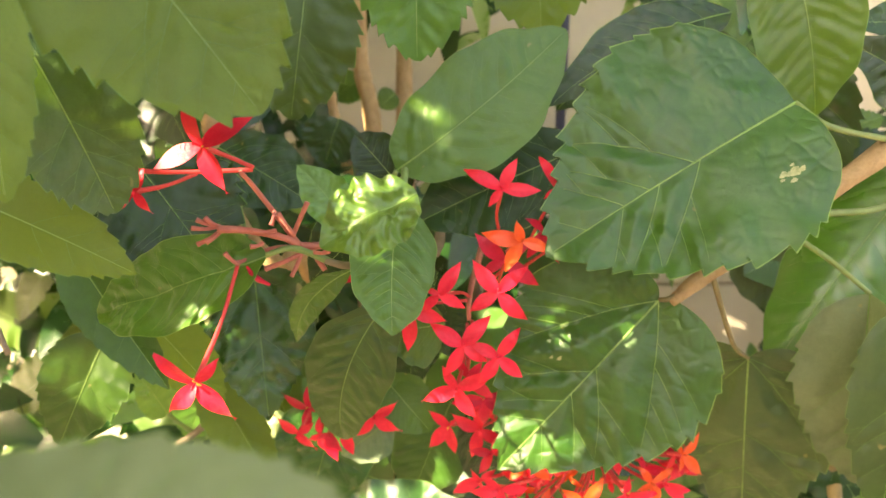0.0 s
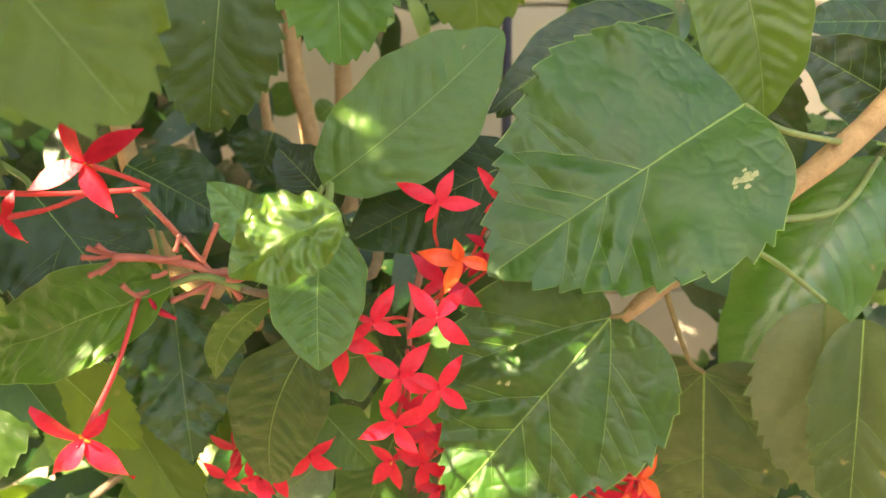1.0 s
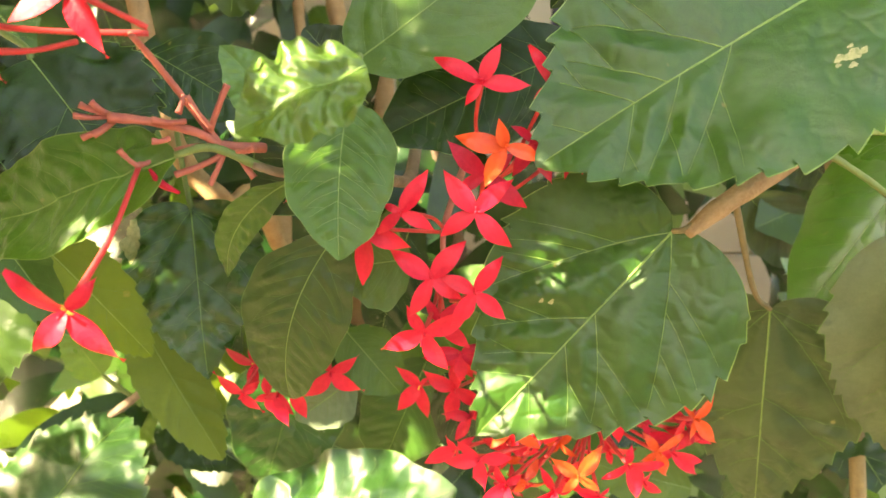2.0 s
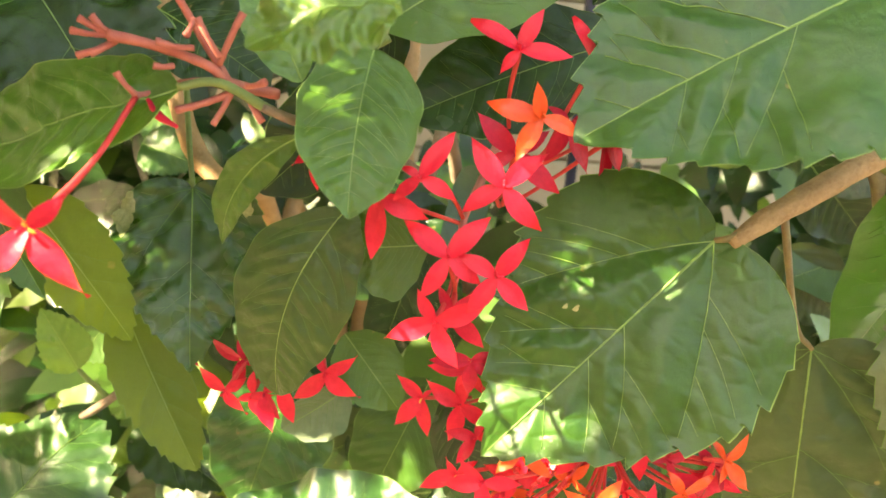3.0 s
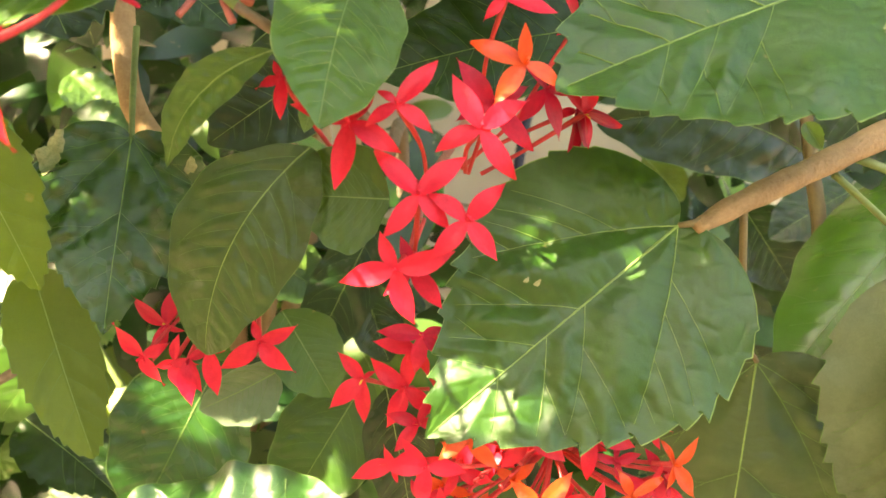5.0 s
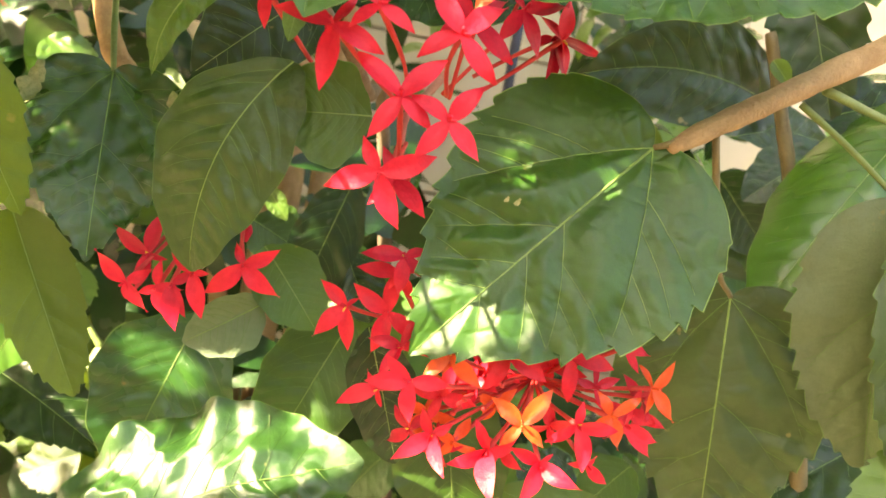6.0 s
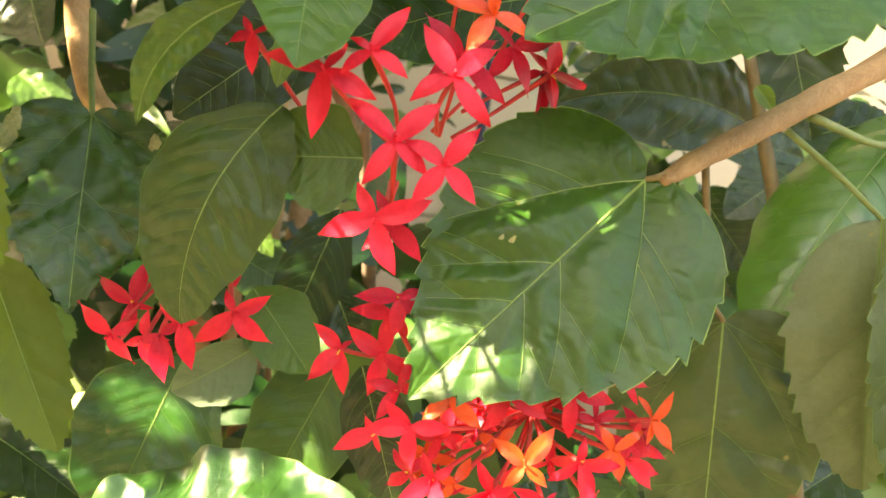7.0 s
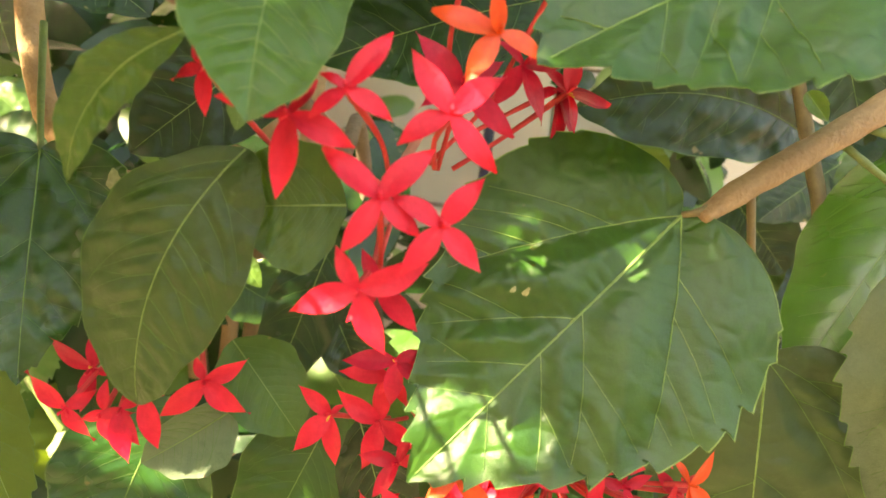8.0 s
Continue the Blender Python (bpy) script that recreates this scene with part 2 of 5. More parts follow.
def vein_lines(L, W, shape, inside, rnd):
    """Veins as lines in the flat blade: across (X), along (Y), widths, and rank (1: strong, 2: side twig)."""
    lines = []

    def grow(x0, y0, sgn, angle, bend, length, w0, rank, reach=0.93):
        d = np.linspace(0, 1, 40) * length
        wob = rnd.uniform(0, 20)
        ax = radians(angle) - bend * d / W + 0.10 * np.sin(d / W * 9 + wob) * d / length
        step = d[1] - d[0]
        X, Y = x0 + np.concatenate([[0], np.cumsum(np.sin(ax[1:]))]) * step * sgn, y0 + np.concatenate([[0], np.cumsum(np.cos(ax[1:]))]) * step
        ok = inside(X, Y) < reach
        ok[0] = True
        stop = int(np.argmin(ok)) if not ok.all() else len(ok)
        if stop > 5:
            pick = np.linspace(0, stop - 1, 13)
            X, Y = np.interp(pick, np.arange(stop), X[:stop]), np.interp(pick, np.arange(stop), Y[:stop])
            lines.append((X, Y, np.linspace(w0, 0.22 * w0, 13), rank))
            return X, Y, ax[np.minimum(pick.astype(int), 39)]

    def twigs(made, sgn, first, gap, count, out, w0):
        if made is None:
            return
        X, Y, ax = made
        way = np.concatenate([[0], np.cumsum(np.hypot(np.diff(X), np.diff(Y)))])
        for k in range(count):
            at = (first + gap * k + rnd.uniform(-0.015, 0.015)) * L
            if at < way[-1] * 0.94:
                a = math.degrees(float(np.interp(at, way, ax)))
                grow(float(np.interp(at, way, X)), float(np.interp(at, way, Y)), sgn, a + out + rnd.uniform(-5, 5), 0.7, 0.5 * W, w0, 2)

    for sgn in (-1, 1):
        if shape in PALMATE:
            wide = 41 if W > 0.7 * L else 30
            twigs(grow(0, 0.004 * L, sgn, wide + rnd.uniform(-3, 3), 0.42, 0.95 * L, 0.85, 1), sgn, 0.17, 0.115, 6, 36, 0.42)
            twigs(grow(0, 0.002 * L, sgn, wide * 1.75 + rnd.uniform(-4, 4), 0.75, 0.7 * L, 0.62, 1), sgn, 0.13, 0.12, 3, 32, 0.32)
            for k in range(4):
                made = grow(0, (0.40 + 0.155 * k + rnd.uniform(-0.03, 0.03)) * L, sgn, 50 + rnd.uniform(-6, 6), 0.55, 0.7 * W, 0.62 - 0.06 * k, 1)
                twigs(made, sgn, 0.14, 0.11, 2, 34, 0.30)
        else:
            for k in range(10):
                made = grow(0, (0.05 + 0.088 * k + rnd.uniform(-0.02, 0.02)) * L, sgn, 62 + rnd.uniform(-7, 7), 0.95, 0.75 * W, 0.55, 1, 0.88)
                if made is not None and k % 2:
                    twigs(made, sgn, 0.09, 0.2, 1, 30, 0.25)
    return lines


def blade_surface(L, W, a, s, n, shape, fold, curl, arch, sway, quilt, ruffle, asym, rnd, twist, crinkle, crumple, fine):
    """The blade as heights over its flat shape; gives the place in space of any flat point."""
    f1, f2, ph1, ph2 = rnd.uniform(2.2, 3.2), rnd.uniform(5, 7), rnd.uniform(0, 6.28), rnd.uniform(0, 6.28)
    pick = rnd.randrange(10000)
    ex, ey = outline(shape, 120)
    mid_y = 0.38
    turn = np.arctan2(ex * W / 2, (ey - mid_y) * L)
    far = np.hypot(ex * W / 2, (ey - mid_y) * L)
    order = np.argsort(turn)
    turn, far = turn[order], far[order]

    def inside(x, y):
        x = np.abs(x) / (1 + asym * np.sign(x))
        return np.hypot(x, y - mid_y * L) / np.interp(np.arctan2(x, y - mid_y * L), turn, far)

    lines = vein_lines(L, W, shape, inside, rnd)
    dense = lambda X, Y: np.stack([np.interp(np.linspace(0, 12, 36), np.arange(13), X), np.interp(np.linspace(0, 12, 36), np.arange(13), Y)], -1)
    strong = np.concatenate([dense(X, Y) for X, Y, _, r in lines if r == 1] + [np.stack([np.zeros(70), np.linspace(0, L, 70)], -1)])
    weak = [dense(X, Y) for X, Y, _, r in lines if r == 2]
    weak = np.concatenate(weak) if weak else None
    net = None
    if fine >= 1.2:
        g = np.random.RandomState(pick)
        net = np.stack([g.uniform(-0.6, 0.6, 420) * W, g.uniform(-0.1, 1.05, 420) * L], -1)

    def place(x, y):
        x, y = np.asarray(x, float), np.asarray(y, float)
        u = np.clip(y / L, -0.08, 1.02)
        k = np.abs(x) / (W / 2)
        flat = np.stack([x.ravel(), y.ravel()], -1)
        puff = (1 - np.exp(-np.sqrt(nearest(flat, strong) + (0.020 * W) ** 2) / (0.075 * W))).reshape(x.shape) - 0.45
        if weak is not None:
            puff = puff + 0.4 * ((1 - np.exp(-np.sqrt(nearest(flat, weak) + (0.014 * W) ** 2) / (0.040 * W))).reshape(x.shape) - 0.6)
        if net is not None:
            best = np.empty((len(flat), 2))
            for i in range(0, len(flat), 2500):
                c = flat[i:i + 2500]
                d2 = (c[:, None, 0] - net[None, :, 0]) ** 2 + (c[:, None, 1] - net[None, :, 1]) ** 2
                best[i:i + 2500] = np.sqrt(np.partition(d2, 1, axis=1)[:, :2])
            gap = (best[:, 1] - best[:, 0]).reshape(x.shape) / W
            puff = puff + 0.07 * (1 - np.exp(-(gap / 0.016) ** 2))
        bulge = 0.75 * quilt * W * puff * (1 + 0.5 * value_noise(x / W * 7 + 30, u * 6 + 11, pick + 3))
        edge = ruffle * W * k ** 2 * (np.sin(2 * np.pi * f1 * u + ph1 + 1.7 * np.sign(x)) * 0.6 + np.sin(2 * np.pi * f2 * u + ph2 + 2.4 * np.sign(x)) * 0.4)
        side = np.where(x < 0, 17.3, 0.0)
        ph = (u - np.abs(x) * 0.7 / L) * 9
        rough = 0.45 * value_noise(ph * 1.7 + side, k * 2.6 + side, pick) + 0.75 * value_noise(x / W * 6.5 + 20, u * L / W * 5.5, pick + 4) + 0.3 * value_noise(x / W * 15 + 20, u * L / W * 13, pick + 1)
        heap = 1 - 2 * np.abs(value_noise(x / W * 3.4 + 9 + 0.5 * rough, u * L / W * 3.1 + 5, pick + 6))
        h = fold * np.abs(x) + curl * W * k ** 2 + bulge + edge + crinkle * W * rough * np.clip(k * 4, 0, 1) + crumple * W * heap
        bow = 4 * u * (1 - u)
        tw = twist * (u - 0.3)
        xs, hs = x * np.cos(tw) - h * np.sin(tw), x * np.sin(tw) + h * np.cos(tw)
        return np.multiply.outer(y, a) + np.multiply.outer(bow * arch * L + hs, n) + np.multiply.outer(bow * sway * L + xs, s)

    return place, lines


def leaf(parent, shape, material, base, tip, width, face, fold=0.12, curl=0.0, arch=0.04, sway=0.0, quilt=0.03, ruffle=0.02,
         asym=0.0, seed=0, stalk=None, stalk_radius=0.0011, veins=VEIN_DARK, rib=VEIN, fine=1, twist=0.0, label="", stalk_material=STALK, crinkle=None, crumple=0.0, scars=()):
    """A leaf: blade with real outline, teeth and puckers; midrib, side veins and stalk as pieces of their own."""
    rnd = random.Random(seed * 7919 + 13)
    base, tip = np.array(base, float), np.array(tip, float)
    L = float(np.linalg.norm(tip - base))
    a = unit(tip - base)
    n = np.array(face, float)
    n = unit(n - a * (n @ a))
    s = np.cross(a, n)
    crinkle = crinkle if crinkle is not None else (0.022 if material in (GLOSSY, YOUNG, SHINY) else 0.008)
    place, lines = blade_surface(L, width, a, s, n, shape, fold, curl, arch, sway, quilt, ruffle, asym, rnd, twist, crinkle, crumple, fine)
    teeth, depth = TEETH[shape]
    nu, nv = max(int((52 if fine < 0.8 else 78) * fine), teeth * (9 if fine > 1 else 5)), 2 * int((10 if fine < 0.8 else 19) * min(fine, 2.4))
    ex, ey = outline(shape, nu + 1)
    sa = np.linspace(0, 1, nu + 1)
    tx, ty = np.gradient(ex * width / 2), np.gradient(ey * L)
    tl = np.hypot(tx, ty) + 1e-12
    ox, oy = ty / tl, -tx / tl
    sheet = []
    v = np.linspace(-1, 1, nv + 1)
    v = np.sign(v) * np.abs(v) ** 0.8
    for sgn in (-1, 1):
        push = np.zeros(nu + 1)
        if teeth:
            ph = sa * teeth * (0.96 + 0.04 * sgn) + rnd.random()
            ph = ph + 0.22 * np.sin(ph * 1.9 + rnd.uniform(0, 6))
            t = ph % 1.0
            size = np.array([0.45 + 0.75 * random.Random(int(q) * 13 + seed * 7 + sgn).random() for q in ph])
            push = depth * width * size * (np.where(t < 0.8, (t / 0.8) ** 1.3, (1 - t) / 0.2) - 0.4) * np.clip((sa - 0.22) * 7, 0, 1) * np.clip((1.0 - sa) * 14, 0, 1)
        else:
            push = 0.012 * width * np.sin(sa * 31 + sgn * 2 + seed) + 0.014 * width * np.sin(sa * 13 + seed + sgn)
            push *= np.clip(sa * 8, 0, 1) * np.clip((1 - sa) * 8, 0, 1)
        side = v[nv // 2:] if sgn > 0 else -v[:nv // 2]
        g = np.abs(side)[None, :]
        rim = np.clip((g - 0.80) / 0.20, 0, 1) ** 2
        x = (ex[:, None] * width / 2 * g + (push * (ox + 0.55 * tx / tl))[:, None] * rim) * sgn * (1 + asym * sgn)
        y = (sa ** 1.25)[:, None] * L * (1 - g) + ey[:, None] * L * g + (push * (oy + 0.55 * ty / tl))[:, None] * rim
        sheet.append((x, y))
    X, Y = np.concatenate([sheet[0][0], sheet[1][0]], 1), np.concatenate([sheet[0][1], sheet[1][1]], 1)
    skin = place(X, Y)
    blade = part_of("leaf", mesh_grid("leaf", skin), material, parent, label)
    blade.location = base.tolist()

    def ridge(paths, wide, high, name, mat):
        verts, faces, start = [], [], 0
        for X, Y, ws in paths:
            dX, dY = np.gradient(X), np.gradient(Y)
            ln = np.hypot(dX, dY) + 1e-12
            px, py = -dY / ln, dX / ln
            m = len(X)
            eps = 0.004 * L
            nn = np.cross(place(X, Y + eps) - place(X, Y - eps), place(X + eps, Y) - place(X - eps, Y))
            nn /= np.linalg.norm(nn, axis=1)[:, None] + 1e-12
            nn *= np.sign(nn @ n)[:, None]
            for off, lift in ((-1, -0.3), (-0.5, 0.8), (0.5, 0.8), (1, -0.3)):
                verts.append(place(X + px * off * wide * ws, Y + py * off * wide * ws) + nn * (lift * high * ws + 0.0045 * width * (0.6 if lift > 0 else -0.1))[:, None])
            for k in range(3):
                for i in range(m - 1):
                    b0 = start + k * m + i
                    faces.append((b0, b0 + 1, b0 + m + 1, b0 + m))
            start += 4 * m
        me = bpy.data.meshes.new(name)
        me.from_pydata(np.concatenate(verts).tolist(), [], faces)
        return part_of(name, me, mat, blade)

    t = np.linspace(0, 1, 40)
    wid = max(0.00024, 0.0050 * width)
    ridge([(t * 0, 0.004 * L + t * 0.965 * L, 1.15 - t * 0.85)], wid, wid * 0.8, "midrib", rib)
    m = 44 if fine >= 1.2 else 20
    finer = lambda q: np.interp(np.linspace(0, 12, m), np.arange(13), q)
    shown = [(finer(q[0]), finer(q[1]), finer(q[2])) for q in lines if q[3] == 1 or fine >= 1.2]
    ridge(shown, wid * 0.6, wid * 0.45, "venation", veins)
    if fine >= 1.2:
        rim = []
        for inner, outer in ((1, 0), (-2, -1)):
            e0, e1 = skin[1:, inner], skin[1:, outer]
            rim.append(np.stack([e1 * 0.55 + e0 * 0.45 + n * 0.00003, e1 * 0.8 + e0 * 0.2 + n * 0.0002, e1 + n * 0.00005], 1))
        part_of("margin", mesh_grid("margin", np.concatenate([rim[0], rim[1][::-1]])), veins, blade)
    for su, sv, r in scars:
        g, th = np.meshgrid(np.linspace(0, 1, 5), np.linspace(0, 2 * np.pi, 25), indexing="ij")
        rr = r * g * (1 + 0.16 * np.sin(3 * th + su * 40) + 0.10 * np.sin(7 * th + sv * 9))
        patch = place(sv * width / 2 + rr * 0.6 * np.sin(th), su * L + rr * np.cos(th)) + n * 0.0004
        part_of("scar", mesh_grid("scar", patch), SCAR, blade, "pale eaten patch")
    if stalk:
        pts = [(Vector(q) - Vector(base)) for q in stalk]
        stem("leaf_stalk", blade, [(0, 0, 0), *pts], [stalk_radius * 0.85, stalk_radius, stalk_radius * 1.15], stalk_material, 8, 6, 0.04)
    return blade


def petal_mesh(name, L, W, a, n, rnd, bend=0.05, cup=0.16):
    """A pointed petal, narrow at its foot, with thickness, from the origin along a."""
    s = np.cross(a, n)
    u = np.linspace(0, 1, 13)
    v = np.linspace(-1, 1, 7)
    U, V = np.meshgrid(u, v, indexing="ij")
    w = W / 2 * (0.20 * (1 - U) ** 3 + 4.6 * U ** 0.98 * (1 - U) ** 1.22)
    wav = rnd.uniform(-0.14, 0.14)
    cup = cup + rnd.uniform(-0.1, 0.22)
    hook = rnd.uniform(-0.10, 0.04)
    drift = rnd.uniform(-0.05, 0.05)
    X = V * w + drift * L * np.sin(U * math.pi)
    H = cup * np.abs(V * w) * (1.2 - U) + hook * L * np.clip(U - 0.6, 0, 1) ** 2 * 4 - bend * L * U ** 2 + wav * L * np.sin(U * 5) * V * 0.5 + 0.10 * L * np.sin(U * math.pi) * 0.5
    up = np.multiply.outer(U * L, a) + np.multiply.outer(X, s) + np.multiply.outer(H, n)
    low = up - np.multiply.outer(0.00035 * np.sin(np.pi * np.clip(U, 0.02, 0.98)) * (1 - V ** 2 * 0.8), n)
    r, c = U.shape
    i = np.arange(r * c).reshape(r, c)
    f = np.stack([i[:-1, :-1], i[1:, :-1], i[1:, 1:], i[:-1, 1:]], -1).reshape(-1, 4)
    me = bpy.data.meshes.new(name)
    me.from_pydata(np.concatenate([up.reshape(-1, 3), low.reshape(-1, 3)]).tolist(), [], f.tolist() + (f[:, ::-1] + r * c).tolist())
    return me


def flower(parent, centre, tips, foot, material=RED, seed=0, wide=0.37, bend=0.06, label="", tube_material=TUBE_RED):
    """A four-petalled flower: a long thin tube from its foot to the centre, four petals, four anthers and a style."""
    rnd = random.Random(seed * 31 + 5)
    c = Vector(centre)
    away = Vector(foot) - c
    mid = away * 0.5 + Vector((rnd.uniform(-1, 1), rnd.uniform(-1, 1), rnd.uniform(-1, 0.3))) * 0.05 * away.length
    tube = stem("flower", parent, [(0, 0, 0), mid, away], [0.0009, 0.00062, 0.0007], tube_material, 8, 8, 0.04, label)
    tube.location = c
    face = -away.normalized() + Vector((0, -1.0, 0.15))
    for q in tips:
        d = Vector(q) - c
        L = d.length
        a = unit(d)
        n = np.array(face) - a * (np.array(face) @ a)
        n = unit(n)
        ob = part_of("petal", petal_mesh("petal", L, L * wide * rnd.uniform(0.93, 1.07), a, n, rnd, bend + rnd.uniform(-0.05, 0.05)), material, tube)
        ob.location = (Vector(n.tolist()) * 0.0004)
    f = face.normalized()
    for k in range(2):
        d = (Vector(tips[k]) - c).lerp(Vector(tips[(k + 1) % len(tips)]) - c, 0.5) * 0.22
        stem("anther", tube, [f * 0.0002, d * 0.5 + f * 0.0008, d + f * 0.0006], [0.0003, 0.00042, 0.00022], ANTHER if rnd.random() < 0.2 else material, 6, 4, 0.1)
    stem("style", tube, [(0, 0, 0), f * 0.0016, f * 0.0034], [0.0003, 0.00032, 0.0005], material, 6, 3, 0.1)
    return tube


def thing(name, label, category, group=""):
    ob = new(name)
    ob.empty_display_size = 0.02
    return tagged(ob, label, category, group)


# ---------------------------------------------------------------- setting
def slab(name, lo, hi, material, parent=None, bevel=0.0):
    bm = bmesh.new()
    bmesh.ops.create_cube(bm, size=1)
    for v in bm.verts:
        v.co = Vector([(l + h) / 2 + c * (h - l) for l, h, c in zip(lo, hi, v.co)])
    if bevel:
        bmesh.ops.bevel(bm, geom=bm.edges[:], offset=bevel, segments=2, affect="EDGES")
    return part(name, bm, material, parent)


def ground_sheet():
    n = 60
    x = np.sign(np.linspace(-1, 1, n)) * np.abs(np.linspace(-1, 1, n)) ** 3 * 60
    X, Y = np.meshgrid(x, x, indexing="ij")
    Z = np.array([[noise.noise((a * 3, b * 3, 0.3)) * 0.012 + noise.noise((a * 11, b * 11, 4)) * 0.006 for b in x] for a in x])
    return part_of("ground", mesh_grid("ground", np.stack([X, Y, Z], -1)), SOIL)


tagged(ground_sheet(), "pale dry earth under the shrubs", "ground", kind="structure")

WALL_Y = 0.95
wall = slab("wall_north", (-4, WALL_Y + 0.008, -0.1), (4, WALL_Y + 0.16, 2.6), JOINT)
tagged(wall, "cream garden wall faced with large plain tiles", "wall", kind="structure")

# unseen wall added to cut low skylight and return warm light
tagged(slab("added_wall_south", (-6, -2.6, -0.1), (6, -2.4, 1.5), WALLMAT), "unseen plain cream wall added to shape the light", "wall", kind="structure")


def wall_tiles():
    w, h = 0.30, 0.20
    bm = bmesh.new()
    bmesh.ops.create_cube(bm, size=1)
    for v in bm.verts:
        v.co = Vector((v.co.x * (w - 0.004), v.co.y * 0.012, v.co.z * (h - 0.004)))
    bmesh.ops.bevel(bm, geom=bm.edges[:], offset=0.0012, segments=1, affect="EDGES")
    me = bpy.data.meshes.new("tile")
    bm.to_mesh(me)
    bm.free()
    me.materials.append(WALLMAT)
    rnd = random.Random(4)
    for i in range(-6, 7):
        for k in range(13):
            ob = new("tile", me)
            ob.parent = wall
            ob.location = (0.10 + i * w, WALL_Y + 0.004 + rnd.uniform(-0.0006, 0.0006), 0.06 + h / 2 + k * h)


def fence_post(x, y):
    post = thing("metal_post", "slim dark blue painted metal post before the wall", "post")
    post.location = (x, y, 0)
    part("pole", tube_bm([(0, 0, 0), (0, 0, 1.6)], [0.006, 0.006], 10, 4), PAINT, post)
    part("cap", tube_bm([(0, 0, 1.6), (0, 0, 1.606), (0, 0, 1.611)], [0.0075, 0.0075, 0.004], 10, 2), PAINT, post)
    return post


# ---------------------------------------------------------------- shrubs
hibiscus = thing("hibiscus_shrub", "broad-leaved shrub with toothed green leaves on tan branches", "shrub")
ixora = thing("ixora_shrub", "glossy dark-leaved flowering shrub with puckered oval leaves", "shrub")
tan = thing("leafy_branch", "tan woody branch bearing large toothed green leaves", "branch", "leafy branches")
near = thing("leafy_branch", "yellow-green toothed leaves hanging close by", "branch", "leafy branches")
low = thing("leafy_branch", "olive toothed leaves on a thin grey twig", "branch", "leafy branches")
upper = thing("leafy_branch", "shaded toothed leaves hanging before the wall", "branch", "leafy branches")
behind = thing("background_shrub", "shaded green shrub standing behind, against the wall", "shrub")
column = thing("flower_cluster", "hanging cluster of bright red four-petalled flowers", "flower cluster", "red flower clusters")
umbel = thing("flower_cluster", "dense round cluster of red and orange flowers, tips sunlit", "flower cluster", "red flower clusters")
small = thing("flower_cluster", "small red flower cluster half hidden under a glossy leaf", "flower cluster", "red flower clusters")
sparse = thing("flower_cluster", "nearly spent flower cluster: bare red stalks, few red flowers", "flower cluster", "red flower clusters")


# big toothed leaves on the tan branch
leaf(tan, "round", BROAD, (0.1242, 0.2360, 0.9208), (0.0380, 0.2260, 0.8680), 0.0930, (-0.29, -0.86, 0.42), stalk=[(0.1375, 0.2360, 0.9125), (0.1829, 0.2700, 0.9060)], fine=2.8, asym=0.09, fold=0.06, arch=0.03, ruffle=0.018, seed=3, quilt=0.065, scars=[(0.190, -0.46, 0.0024), (0.222, -0.44, 0.0016), (0.165, -0.47, 0.0014), (0.208, -0.51, 0.0012), (0.238, -0.47, 0.0009), (0.180, -0.41, 0.0008)], crinkle=0.010, veins=VEIN)
leaf(tan, "heart", BROAD, (0.0888, 0.2560, 0.8435), (0.0252, 0.2540, 0.7693), 0.0880, (-0.07, -0.93, 0.36), stalk=[(0.0915, 0.2535, 0.8445), (0.0955, 0.2540, 0.8465)], stalk_material=STALK_BROWN, fine=2.8, asym=-0.01, fold=0.05, arch=0.03, curl=-0.05, ruffle=0.012, seed=5, quilt=0.07, scars=[(0.45, 0.30, 0.0012), (0.47, 0.36, 0.0010)], crinkle=0.006, veins=VEIN)
stem("branch", tan, [(0.0925, 0.2535, 0.8430), (0.1060, 0.2570, 0.8528), (0.1430, 0.2635, 0.8772), (0.1936, 0.2720, 0.9125), (0.2604, 0.2850, 0.9743), (0.4300, 0.3700, 1.0500)], [0.0021, 0.0036, 0.0041, 0.0050, 0.0062, 0.0100], BARK, label="tan bark, slightly rough", sides=14, knobs=0.07)
leaf(tan, "ellip", VIVID, (0.2288, 0.3100, 0.8969), (0.1589, 0.3000, 0.7939), 0.0560, (-0.50, -0.75, 0.43), stalk=[(0.1985, 0.2900, 0.8771), (0.1500, 0.2685, 0.8760)], fine=1.8, fold=0.05, curl=-0.30, seed=7, arch=0.08, stalk_radius=0.0014, quilt=0.025, crinkle=0.006)
leaf(tan, "broad", PALE, (0.1769, 0.2620, 0.8444), (0.1952, 0.2750, 0.7498), 0.0480, (-0.75, -0.62, 0.08), stalk=[(0.1605, 0.2660, 0.8580), (0.1419, 0.2680, 0.8696)], fine=1.8, fold=0.5, seed=8, crinkle=0.012, quilt=0.05, ruffle=0.04, veins=VEIN_DARK, rib=VEIN_DARK)
leaf(tan, "broad", DUSTY, (0.1800, 0.2440, 0.8430), (0.1830, 0.2440, 0.7540), 0.0330, (-0.50, -0.84, 0.20), fine=1.8, fold=0.25, seed=59, crinkle=0.010, quilt=0.05, ruffle=0.03, veins=VEIN_DARK)
leaf(tan, "heart", DUSTY, (0.1473, 0.2980, 0.8020), (0.1600, 0.3120, 0.6990), 0.0830, (-0.42, -0.69, 0.60), stalk=[(0.1353, 0.2900, 0.8131), (0.1120, 0.2640, 0.8530)], fine=2.2, fold=-0.35, seed=9, curl=0.1, crinkle=0.02, quilt=0.06, ruffle=0.05, stalk_material=STALK_BROWN, veins=VEIN_DARK, rib=VEIN)
